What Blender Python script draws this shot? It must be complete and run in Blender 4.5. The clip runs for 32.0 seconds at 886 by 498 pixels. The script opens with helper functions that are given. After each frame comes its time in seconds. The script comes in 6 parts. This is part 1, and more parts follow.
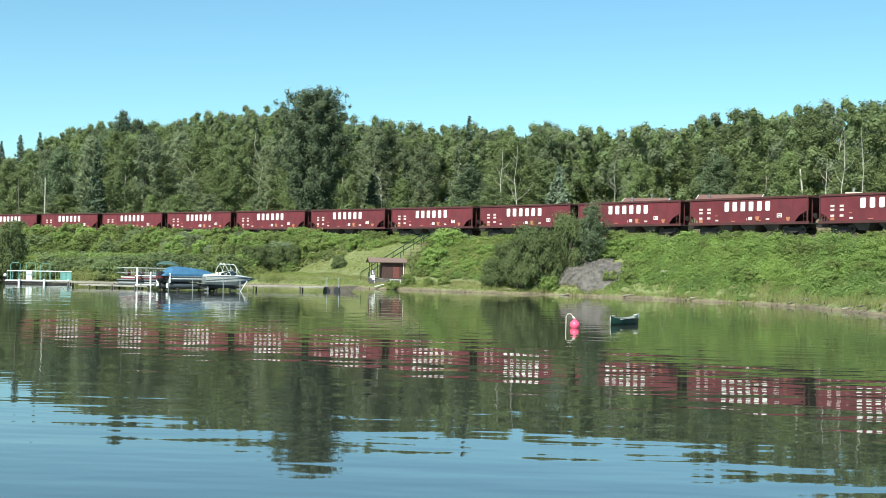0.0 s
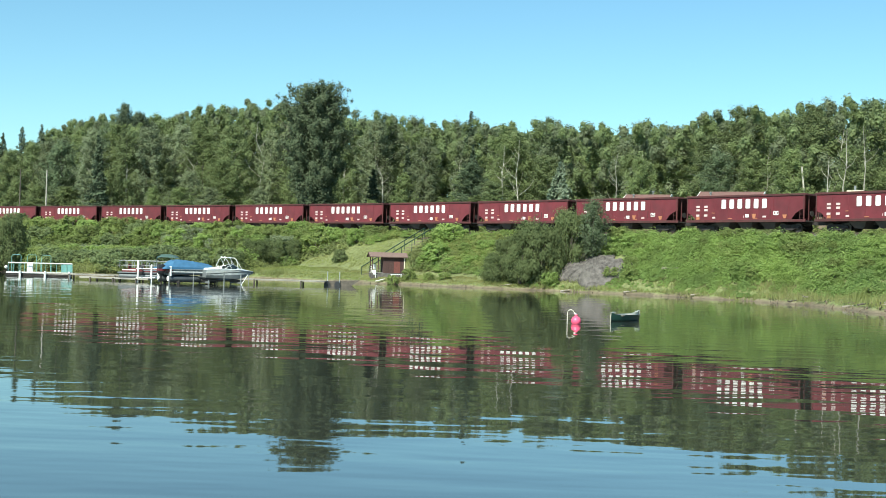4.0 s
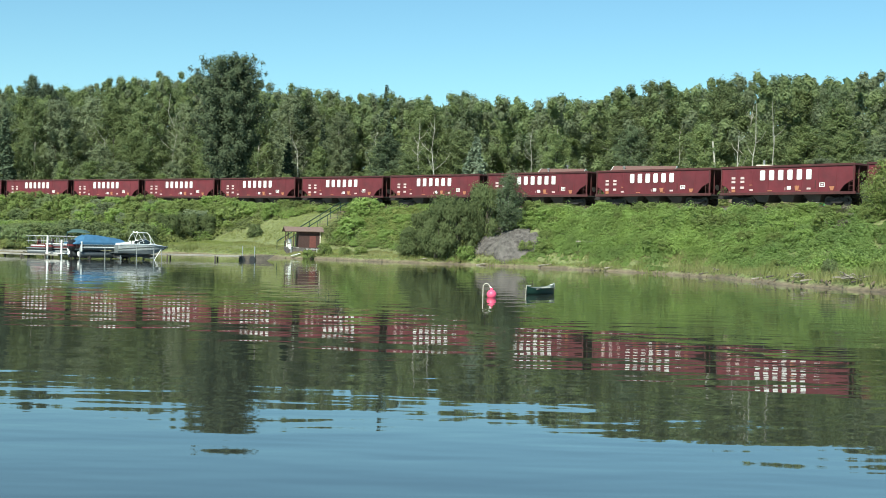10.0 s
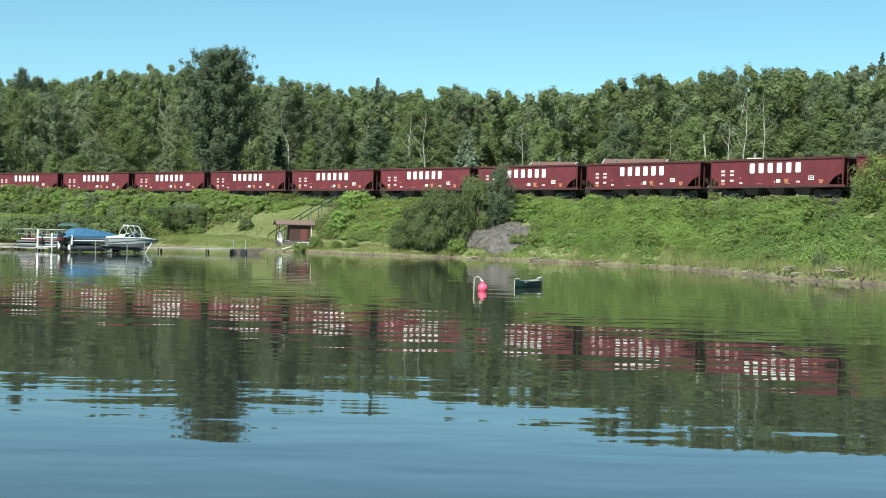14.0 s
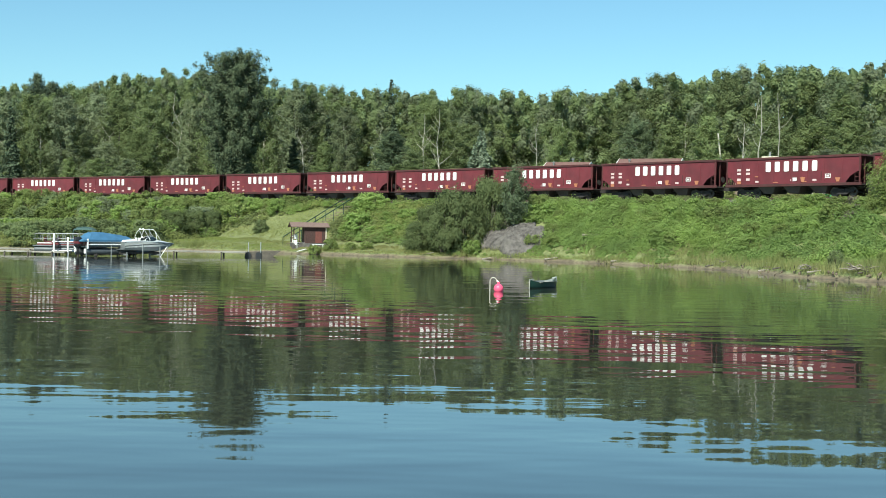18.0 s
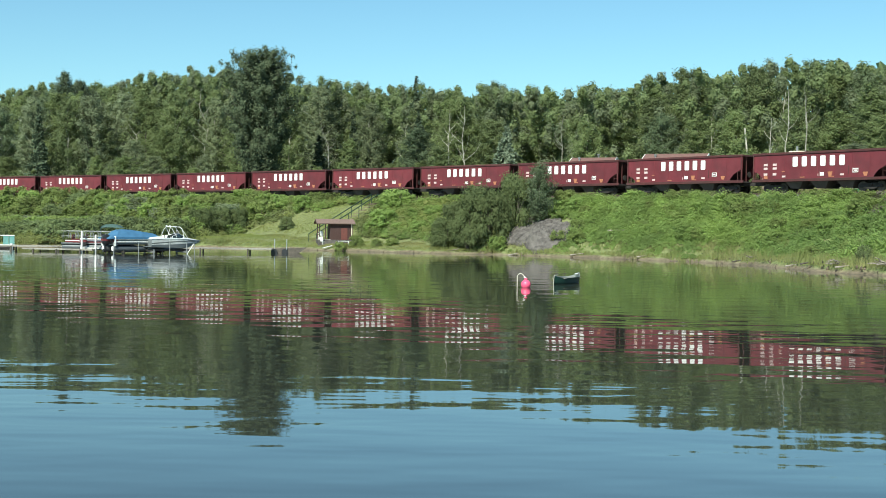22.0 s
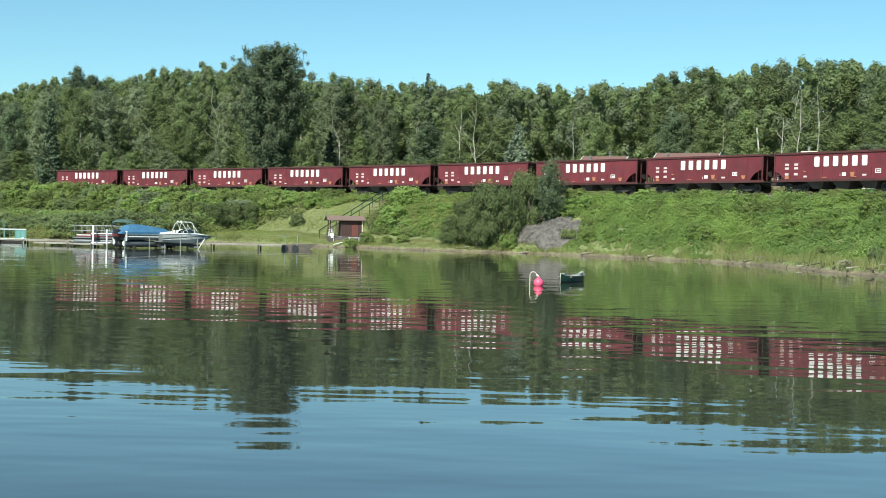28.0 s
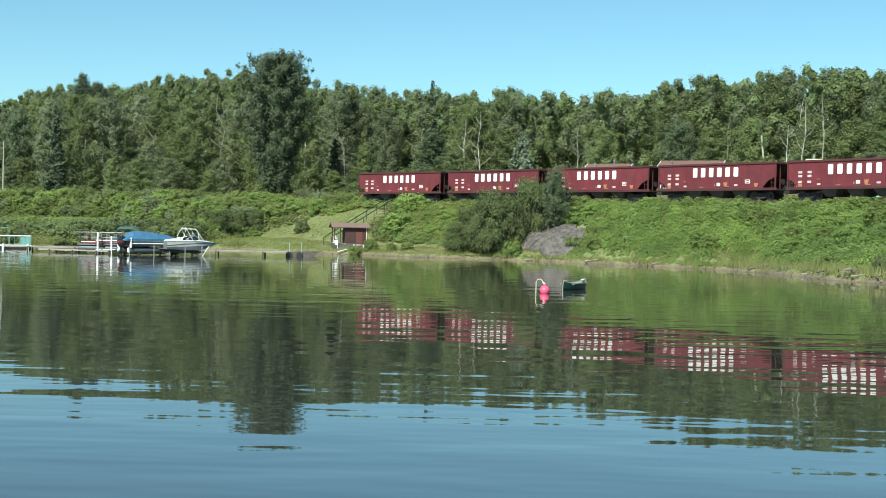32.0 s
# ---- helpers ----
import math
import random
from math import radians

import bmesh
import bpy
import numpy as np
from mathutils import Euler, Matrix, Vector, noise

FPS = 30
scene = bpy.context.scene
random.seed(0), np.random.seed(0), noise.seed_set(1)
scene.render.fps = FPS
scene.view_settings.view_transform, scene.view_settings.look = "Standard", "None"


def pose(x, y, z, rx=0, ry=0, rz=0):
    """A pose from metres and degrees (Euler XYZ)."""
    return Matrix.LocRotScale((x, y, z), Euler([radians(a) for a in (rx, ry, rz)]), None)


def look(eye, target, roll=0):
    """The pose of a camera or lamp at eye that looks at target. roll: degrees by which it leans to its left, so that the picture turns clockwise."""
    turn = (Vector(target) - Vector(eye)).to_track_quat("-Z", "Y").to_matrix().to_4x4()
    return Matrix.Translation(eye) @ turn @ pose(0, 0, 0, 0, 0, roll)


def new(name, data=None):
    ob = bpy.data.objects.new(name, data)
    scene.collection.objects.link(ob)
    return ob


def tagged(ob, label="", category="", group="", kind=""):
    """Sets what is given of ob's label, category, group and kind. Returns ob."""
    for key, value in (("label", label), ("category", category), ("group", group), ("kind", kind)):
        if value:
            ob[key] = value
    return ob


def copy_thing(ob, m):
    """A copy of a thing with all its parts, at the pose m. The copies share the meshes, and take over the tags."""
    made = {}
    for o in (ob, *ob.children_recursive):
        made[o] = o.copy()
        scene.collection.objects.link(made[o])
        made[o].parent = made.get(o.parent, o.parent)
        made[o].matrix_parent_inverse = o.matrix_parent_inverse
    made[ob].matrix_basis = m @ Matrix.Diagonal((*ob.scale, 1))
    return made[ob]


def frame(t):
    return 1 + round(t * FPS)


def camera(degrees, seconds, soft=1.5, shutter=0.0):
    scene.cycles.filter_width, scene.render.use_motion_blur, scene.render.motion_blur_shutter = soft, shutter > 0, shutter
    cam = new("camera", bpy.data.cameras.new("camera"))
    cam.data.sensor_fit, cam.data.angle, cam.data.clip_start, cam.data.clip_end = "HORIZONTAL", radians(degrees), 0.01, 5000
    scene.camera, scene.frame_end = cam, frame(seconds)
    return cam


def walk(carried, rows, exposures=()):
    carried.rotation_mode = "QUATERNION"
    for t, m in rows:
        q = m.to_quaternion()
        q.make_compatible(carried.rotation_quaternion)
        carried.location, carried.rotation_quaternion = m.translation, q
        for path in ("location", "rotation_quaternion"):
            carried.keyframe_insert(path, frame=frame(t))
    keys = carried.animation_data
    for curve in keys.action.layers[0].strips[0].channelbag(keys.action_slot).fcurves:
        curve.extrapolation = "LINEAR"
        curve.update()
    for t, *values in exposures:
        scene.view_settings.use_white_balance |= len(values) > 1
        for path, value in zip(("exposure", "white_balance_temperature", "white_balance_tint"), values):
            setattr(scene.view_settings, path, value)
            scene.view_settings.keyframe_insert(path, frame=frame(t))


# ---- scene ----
import itertools
from collections import defaultdict

# ---------------------------------------------------------------- camera
EYE_Z = 2.8
cam = camera(39.23, 32.0, soft=0.9)


def eye(yaw, pitch, roll):
    return pose(0, 0, EYE_Z, 90 + pitch, 0, -yaw) @ pose(0, 0, 0, 0, 0, roll)


# seconds, yaw to the right, pitch up, roll, in degrees
PATH = [
    (0, -1.942, 0.711, 1.167),
    (0.5, -2.002, 0.701, 1.210),
    (1, -2.038, 0.611, 1.241),
    (1.5, -2.078, 0.512, 1.334),
    (2, -2.069, 0.478, 1.436),
    (2.5, -2.065, 0.477, 1.391),
    (3, -2.050, 0.473, 1.341),
    (3.5, -2.029, 0.507, 1.547),
    (5.5, -1.800, 0.313, 1.533),
    (6, -1.593, 0.269, 1.550),
    (6.5, -1.391, 0.154, 1.601),
    (7, -1.153, 0.085, 1.550),
    (7.5, -0.705, -0.021, 1.530),
    (8, 0.274, -0.124, 1.237),
    (8.5, 0.840, -0.190, 1.102),
    (9, 1.247, -0.364, 1.360),
    (9.5, 1.633, -0.508, 1.538),
    (10, 1.917, -0.606, 1.421),
    (10.5, 2.094, -0.679, 1.215),
    (11, 2.229, -0.771, 1.148),
    (11.5, 2.298, -0.848, 1.309),
    (12, 2.333, -0.882, 1.081),
    (12.5, 2.347, -0.903, 1.226),
    (13, 2.387, -0.895, 1.483),
    (13.5, 2.359, -0.884, 1.484),
    (14, 2.330, -0.912, 1.393),
    (14.5, 2.276, -0.919, 1.277),
    (16.5, 2.008, -0.900, 1.001),
    (17, 1.903, -0.892, 1.024),
    (17.5, 1.788, -0.866, 0.944),
    (18, 1.649, -0.870, 0.953),
    (18.5, 1.477, -0.907, 1.209),
    (19, 1.335, -0.876, 1.324),
    (19.5, 1.208, -0.841, 1.225),
    (20, 1.076, -0.814, 1.303),
    (20.5, 0.905, -0.873, 1.266),
    (21, 0.735, -0.962, 1.368),
    (21.5, 0.607, -0.995, 1.113),
    (22, 0.474, -1.061, 0.736),
    (22.5, 0.289, -1.084, 0.882),
    (23, 0.146, -1.123, 1.019),
    (23.5, -0.008, -1.192, 1.194),
    (24, -0.084, -1.193, 0.858),
    (24.5, -0.130, -1.149, 0.739),
    (25, -0.157, -1.124, 0.748),
    (25.5, -0.140, -1.146, 0.893),
    (27.5, 0.016, -1.135, 0.941),
    (28, -0.000, -1.185, 1.203),
    (28.5, -0.034, -1.256, 1.092),
    (29, -0.046, -1.269, 0.791),
    (29.5, -0.078, -1.237, 0.698),
    (30, -0.141, -1.179, 1.149),
    (30.5, -0.154, -1.088, 1.155),
    (31, -0.195, -1.008, 1.318),
    (31.5, -0.194, -0.948, 1.220),
    (32, -0.208, -0.855, 1.292),
]
walk(cam, [(t, eye(a, b, c)) for t, a, b, c in PATH], exposures=[(0, 0.70, 6500, -4), (6, 0.66, 6500, -4), (9, 0.57, 6500, -4), (13, 0.52, 6500, -4), (32, 0.53, 6500, -4)])

# ---------------------------------------------------------------- light
SUN_EL, SUN_AZ = 44.0, 204.0      # degrees; azimuth clockwise from +y
world = bpy.data.worlds.new("sky")
scene.world = world
world.use_nodes = True
wn, wl = world.node_tree.nodes, world.node_tree.links
sky = wn.new("ShaderNodeTexSky")
sky.sky_type = "NISHITA"
sky.sun_disc = False
sky.sun_elevation = radians(SUN_EL)
sky.sun_rotation = radians(SUN_AZ)
sky.altitude = 300
sky.air_density = 1.0
sky.dust_density = 0.4
sky.ozone_density = 1.4
tint = wn.new("ShaderNodeMix")
tint.data_type, tint.blend_type = "RGBA", "MULTIPLY"
tint.inputs[0].default_value = 1.0
tint.inputs[7].default_value = (0.75, 0.985, 1.06, 1)
wl.new(sky.outputs[0], tint.inputs[6])
wl.new(tint.outputs[2], wn["Background"].inputs[0])
wn["Background"].inputs[1].default_value = 0.094

sun_data = bpy.data.lights.new("sun", "SUN")
sun_data.energy = 5.0
sun_data.angle = radians(0.5)
sun_data.color = (1.0, 0.95, 0.88)
sun = new("sun", sun_data)
_a, _e = radians(SUN_AZ), radians(SUN_EL)
sun.matrix_world = look((0, 0, 60), (-math.sin(_a) * math.cos(_e) * 10, -math.cos(_a) * math.cos(_e) * 10, 60 - math.sin(_e) * 10))

# ---------------------------------------------------------------- materials
def mat(name, color, rough=0.6, metal=0.0, var=0.12, scale=3.0, bump=0.0, bump_scale=30.0, spec=0.5, coords="Object", obj_var=0.0, dirt=None, dirt_scale=0.6, dirt_amount=0.4):
    """A painted, wooden or stone surface: base colour with two scales of variation, and fine relief."""
    m = bpy.data.materials.new(name)
    m.use_nodes = True
    n, l = m.node_tree.nodes, m.node_tree.links
    b = n["Principled BSDF"]
    b.inputs["Roughness"].default_value = rough
    b.inputs["Metallic"].default_value = metal
    b.inputs["Specular IOR Level"].default_value = spec
    tc = n.new("ShaderNodeTexCoord")
    fine = n.new("ShaderNodeTexNoise")
    fine.inputs["Scale"].default_value = scale
    fine.inputs["Detail"].default_value = 6
    l.new(tc.outputs[coords], fine.inputs["Vector"])
    ramp = n.new("ShaderNodeMapRange")
    ramp.inputs[1].default_value, ramp.inputs[2].default_value = 0.3, 0.7
    ramp.inputs[3].default_value, ramp.inputs[4].default_value = 1 - var, 1 + var
    l.new(fine.outputs[0], ramp.inputs[0])
    mul = n.new("ShaderNodeVectorMath")
    mul.operation = "SCALE"
    mul.inputs[0].default_value = color[:3]
    l.new(ramp.outputs[0], mul.inputs["Scale"])
    out = mul.outputs[0]
    if dirt:
        big = n.new("ShaderNodeTexNoise")
        big.inputs["Scale"].default_value = dirt_scale
        big.inputs["Detail"].default_value = 5
        l.new(tc.outputs[coords], big.inputs["Vector"])
        r2 = n.new("ShaderNodeMapRange")
        r2.inputs[1].default_value, r2.inputs[2].default_value = 0.45, 0.7
        r2.inputs[3].default_value, r2.inputs[4].default_value = 0.0, dirt_amount
        l.new(big.outputs[0], r2.inputs[0])
        mx = n.new("ShaderNodeMix")
        mx.data_type = "RGBA"
        mx.inputs[7].default_value = (*dirt, 1)
        l.new(out, mx.inputs[6])
        l.new(r2.outputs[0], mx.inputs[0])
        out = mx.outputs[2]
    if obj_var:
        oi = n.new("ShaderNodeObjectInfo")
        r3 = n.new("ShaderNodeMapRange")
        r3.inputs[3].default_value, r3.inputs[4].default_value = 1 - obj_var, 1 + obj_var
        l.new(oi.outputs["Random"], r3.inputs[0])
        m2 = n.new("ShaderNodeVectorMath")
        m2.operation = "SCALE"
        l.new(out, m2.inputs[0])
        l.new(r3.outputs[0], m2.inputs["Scale"])
        out = m2.outputs[0]
    l.new(out, b.inputs["Base Color"])
    if bump:
        bn = n.new("ShaderNodeTexNoise")
        bn.inputs["Scale"].default_value = bump_scale
        bn.inputs["Detail"].default_value = 4
        l.new(tc.outputs[coords], bn.inputs["Vector"])
        bp = n.new("ShaderNodeBump")
        bp.inputs["Strength"].default_value = bump
        bp.inputs["Distance"].default_value = 0.05
        l.new(bn.outputs[0], bp.inputs["Height"])
        l.new(bp.outputs[0], b.inputs["Normal"])
    return m


def leaf_mat(name, dark, light, tree_var=0.25, translucent=0.42, warm=(0.19, 0.215, 0.095), patch=None):
    """Foliage: every leaf a little different, every tree too; some light passes through."""
    m = bpy.data.materials.new(name)
    m.use_nodes = True
    n, l = m.node_tree.nodes, m.node_tree.links
    b = n["Principled BSDF"]
    b.inputs["Roughness"].default_value = 0.65
    b.inputs["Specular IOR Level"].default_value = 0.12
    geo = n.new("ShaderNodeNewGeometry")
    mx = n.new("ShaderNodeMix")
    mx.data_type = "RGBA"
    mx.inputs[6].default_value = (*dark, 1)
    mx.inputs[7].default_value = (*light, 1)
    l.new(geo.outputs["Random Per Island"], mx.inputs[0])
    oi = n.new("ShaderNodeObjectInfo")
    sh = n.new("ShaderNodeMath")
    sh.operation = "MULTIPLY"
    sh.inputs[1].default_value = tree_var * 1.6
    l.new(oi.outputs["Random"], sh.inputs[0])
    m2 = n.new("ShaderNodeMix")
    m2.data_type = "RGBA"
    m2.inputs[7].default_value = (*warm, 1)
    l.new(sh.outputs[0], m2.inputs[0])
    l.new(mx.outputs[2], m2.inputs[6])
    tc = n.new("ShaderNodeTexCoord")
    ns = n.new("ShaderNodeTexNoise")
    ns.inputs["Scale"].default_value = 0.5
    ns.inputs["Detail"].default_value = 3
    l.new(tc.outputs["Object"], ns.inputs["Vector"])
    r = n.new("ShaderNodeMapRange")
    r.inputs[1].default_value, r.inputs[2].default_value = 0.3, 0.7
    r.inputs[3].default_value, r.inputs[4].default_value = 1 - tree_var, 1 + tree_var
    l.new(ns.outputs[0], r.inputs[0])
    each = n.new("ShaderNodeMath")
    each.operation = "FRACT"
    many = n.new("ShaderNodeMath")
    many.operation = "MULTIPLY"
    many.inputs[1].default_value = 7.31
    l.new(oi.outputs["Random"], many.inputs[0])
    l.new(many.outputs[0], each.inputs[0])
    er = n.new("ShaderNodeMapRange")
    er.inputs[3].default_value, er.inputs[4].default_value = 1 - tree_var, 1 + tree_var
    l.new(each.outputs[0], er.inputs[0])
    both = n.new("ShaderNodeMath")
    both.operation = "MULTIPLY"
    l.new(er.outputs[0], both.inputs[0])
    l.new(r.outputs[0], both.inputs[1])
    hue = m2.outputs[2]
    if patch:
        pn = n.new("ShaderNodeTexNoise")
        pn.inputs["Scale"].default_value = 0.16
        pn.inputs["Detail"].default_value = 4
        l.new(tc.outputs["Object"], pn.inputs["Vector"])
        pr = n.new("ShaderNodeMapRange")
        pr.inputs[1].default_value, pr.inputs[2].default_value = 0.42, 0.62
        pr.inputs[4].default_value = 0.85
        l.new(pn.outputs[0], pr.inputs[0])
        pm = n.new("ShaderNodeMix")
        pm.data_type = "RGBA"
        pm.inputs[7].default_value = (*patch, 1)
        l.new(pr.outputs[0], pm.inputs[0])
        l.new(hue, pm.inputs[6])
        hue = pm.outputs[2]
    sc = n.new("ShaderNodeVectorMath")
    sc.operation = "SCALE"
    l.new(hue, sc.inputs[0])
    l.new(both.outputs[0], sc.inputs["Scale"])
    l.new(sc.outputs[0], b.inputs["Base Color"])
    tr = n.new("ShaderNodeBsdfTranslucent")
    l.new(sc.outputs[0], tr.inputs[0])
    mix = n.new("ShaderNodeMixShader")
    mix.inputs[0].default_value = translucent
    l.new(b.outputs[0], mix.inputs[1])
    l.new(tr.outputs[0], mix.inputs[2])
    l.new(mix.outputs[0], n["Material Output"].inputs[0])
    return m


M_LEAF = leaf_mat("leaves_aspen", (0.200, 0.248, 0.118), (0.255, 0.305, 0.150), 0.2, 0.5)
M_LEAF_DARK = leaf_mat("leaves_dark_aspen", (0.150, 0.198, 0.115), (0.200, 0.250, 0.145), 0.2, 0.5)
M_LEAF_LIGHT = leaf_mat("leaves_light_birch", (0.212, 0.268, 0.115), (0.270, 0.325, 0.148), 0.2, 0.5)
M_LEAF_GREY = leaf_mat("leaves_grey_willow", (0.225, 0.262, 0.158), (0.290, 0.330, 0.202), 0.18, 0.5)
M_POPLAR = leaf_mat("leaves_poplar", (0.055, 0.080, 0.046), (0.160, 0.190, 0.115), 0.12, 0.34, (0.13, 0.16, 0.085))
M_SPRUCE = leaf_mat("needles_spruce", (0.06, 0.085, 0.055), (0.12, 0.155, 0.095), 0.15, 0.2, (0.12, 0.14, 0.08))
M_BLUE = leaf_mat("needles_blue_spruce", (0.175, 0.222, 0.150), (0.360, 0.420, 0.300), 0.08, 0.3, (0.26, 0.31, 0.22))
M_SHRUB = leaf_mat("leaves_shrub", (0.225, 0.284, 0.094), (0.315, 0.378, 0.132), 0.2, 0.52)
M_SHRUB_DARK = leaf_mat("leaves_willow", (0.185, 0.235, 0.110), (0.275, 0.330, 0.155), 0.18, 0.5)
M_WILLOW = leaf_mat("leaves_great_willow", (0.128, 0.162, 0.072), (0.185, 0.222, 0.098), 0.12, 0.45)
M_WEED = leaf_mat("leaves_weeds", (0.268, 0.363, 0.112), (0.365, 0.464, 0.156), 0.18, 0.55, (0.285, 0.355, 0.12), (0.238, 0.330, 0.118))
M_UNDER_GROWTH = leaf_mat("leaves_undergrowth", (0.222, 0.256, 0.088), (0.300, 0.335, 0.116), 0.18, 0.52, (0.27, 0.275, 0.11), (0.205, 0.235, 0.112))
M_GRASS = leaf_mat("grass_blades", (0.235, 0.275, 0.088), (0.285, 0.320, 0.108), 0.14, 0.45, (0.27, 0.28, 0.10), (0.27, 0.255, 0.115))
M_STRAW = leaf_mat("straw_grass", (0.26, 0.275, 0.11), (0.37, 0.365, 0.17), 0.16, 0.45, (0.31, 0.29, 0.14), (0.25, 0.29, 0.10))
M_DRY = leaf_mat("dry_brush", (0.17, 0.15, 0.12), (0.30, 0.27, 0.21), 0.2, 0.3, (0.2, 0.18, 0.13))
M_BARK = mat("bark", (0.11, 0.095, 0.075), 0.9, var=0.35, scale=6, bump=0.6, bump_scale=12)
M_BIRCH = mat("birch_bark", (0.44, 0.41, 0.35), 0.8, var=0.3, scale=5, bump=0.3, obj_var=0.2)
M_CAR = mat("freight_red_paint", (0.142, 0.023, 0.031), 0.55, var=0.16, scale=1.1, bump=0.1, bump_scale=9, obj_var=0.12, dirt=(0.095, 0.032, 0.036), dirt_scale=0.8, dirt_amount=0.4)
M_CAR_DARK = mat("freight_red_grime", (0.082, 0.021, 0.022), 0.7, var=0.25, scale=1.6, obj_var=0.1, dirt=(0.05, 0.035, 0.03), dirt_amount=0.6)
M_UNDER = mat("underframe_grime", (0.035, 0.030, 0.028), 0.8, var=0.3, scale=2.5)
M_WHEEL = mat("wheel_steel", (0.09, 0.075, 0.065), 0.5, 0.6, var=0.25, scale=4)
# grimy grey, darkened further for the shade under the car bodies
M_BAY = mat("hopper_door_grime_shade", (0.075, 0.068, 0.062), 0.8, var=0.25, scale=1.5, dirt=(0.07, 0.05, 0.045), dirt_amount=0.6)
M_WHITE = mat("white_stencil_paint", (0.80, 0.79, 0.77), 0.6, var=0.06, scale=4, dirt=(0.55, 0.45, 0.42), dirt_scale=1.5, dirt_amount=0.25)
M_PINKISH = mat("faded_stencil", (0.62, 0.48, 0.47), 0.6, var=0.1, scale=5)
M_ORANGE = mat("orange_reflector_tape", (0.42, 0.17, 0.09), 0.5, var=0.15, scale=5)
M_STONE = mat("ballast_stone", (0.135, 0.125, 0.11), 0.9, var=0.4, scale=9, bump=0.8, bump_scale=14)
M_RAIL = mat("rail_steel", (0.16, 0.11, 0.085), 0.5, 0.7, var=0.2, scale=5)
M_TIE = mat("creosote_wood", (0.07, 0.055, 0.045), 0.9, var=0.3, scale=5)
M_ROCK = mat("grey_rock", (0.108, 0.096, 0.090), 0.95, var=0.5, scale=2.4, bump=1.0, bump_scale=5, spec=0.2, dirt=(0.17, 0.155, 0.14), dirt_scale=0.8, dirt_amount=0.6)


def ground_material():
    m = mat("earth_and_grass", (0.15, 0.19, 0.05), 0.95, var=0.3, scale=1.5, coords="Generated", bump=0.5, bump_scale=2)
    n, l = m.node_tree.nodes, m.node_tree.links
    b = n["Principled BSDF"]
    geo = n.new("ShaderNodeNewGeometry")
    sep = n.new("ShaderNodeSeparateXYZ")
    l.new(geo.outputs["Position"], sep.inputs[0])
    ns = n.new("ShaderNodeTexNoise")
    ns.inputs["Scale"].default_value = 0.35
    ns.inputs["Detail"].default_value = 6
    l.new(geo.outputs["Position"], ns.inputs["Vector"])
    add = n.new("ShaderNodeMath")
    add.operation = "MULTIPLY_ADD"
    add.inputs[1].default_value = 0.5
    l.new(ns.outputs[0], add.inputs[0])
    l.new(sep.outputs[2], add.inputs[2])
    ramp = n.new("ShaderNodeValToRGB")
    e = ramp.color_ramp.elements
    e[0].position, e[0].color = 0.18, (0.090, 0.072, 0.050, 1)
    e[1].position, e[1].color = 0.33, (0.165, 0.130, 0.088, 1)
    for p, c in ((0.45, (0.18, 0.165, 0.09, 1)), (0.56, (0.155, 0.185, 0.065, 1)), (1.0, (0.16, 0.175, 0.07, 1))):
        k = e.new(p)
        k.color = c
    l.new(add.outputs[0], ramp.inputs[0])
    n2 = n.new("ShaderNodeTexNoise")
    n2.inputs["Scale"].default_value = 3.0
    n2.inputs["Detail"].default_value = 8
    l.new(geo.outputs["Position"], n2.inputs["Vector"])
    r = n.new("ShaderNodeMapRange")
    r.inputs[1].default_value, r.inputs[2].default_value = 0.3, 0.7
    r.inputs[3].default_value, r.inputs[4].default_value = 0.65, 1.35
    l.new(n2.outputs[0], r.inputs[0])
    sc = n.new("ShaderNodeVectorMath")
    sc.operation = "SCALE"
    l.new(ramp.outputs[0], sc.inputs[0])
    l.new(r.outputs[0], sc.inputs["Scale"])
    l.new(sc.outputs[0], b.inputs["Base Color"])
    return m


def water_material():
    m = bpy.data.materials.new("lake_water")
    m.use_nodes = True
    n, l = m.node_tree.nodes, m.node_tree.links
    b = n["Principled BSDF"]
    b.inputs["Base Color"].default_value = (0.031, 0.035, 0.029, 1)
    b.inputs["Roughness"].default_value = 0.022
    b.inputs["IOR"].default_value = 1.98
    tc = n.new("ShaderNodeTexCoord")

    def ripple(sx, sy, detail, rough=0.5, turn=0.0):
        mp = n.new("ShaderNodeMapping")
        mp.inputs["Scale"].default_value = (sx, sy, 1)
        mp.inputs["Rotation"].default_value = (0, 0, radians(turn))
        l.new(tc.outputs["Object"], mp.inputs[0])
        t = n.new("ShaderNodeTexNoise")
        t.inputs["Scale"].default_value = 1.0
        t.inputs["Detail"].default_value = detail
        t.inputs["Roughness"].default_value = rough
        l.new(mp.outputs[0], t.inputs["Vector"])
        return t.outputs[0]

    def times(sock, f, plus=None):
        q = n.new("ShaderNodeMath")
        q.operation = "MULTIPLY_ADD"
        l.new(sock, q.inputs[0])
        q.inputs[1].default_value = f
        q.inputs[2].default_value = 0.0
        if plus:
            l.new(plus, q.inputs[2])
        return q.outputs[0]

    h = times(ripple(0.30, 0.76, 2, 0.4, 4), WAVE[0])
    h = times(ripple(0.05, 0.28, 1, 0.4, -6), WAVE[1], h)
    h = times(ripple(0.7, 2.6, 1, 0.4, 8), WAVE[2], h)
    bp = n.new("ShaderNodeBump")
    bp.inputs["Strength"].default_value = 1.0
    bp.inputs["Distance"].default_value = 1.0
    l.new(h, bp.inputs["Height"])
    l.new(bp.outputs[0], b.inputs["Normal"])
    return m


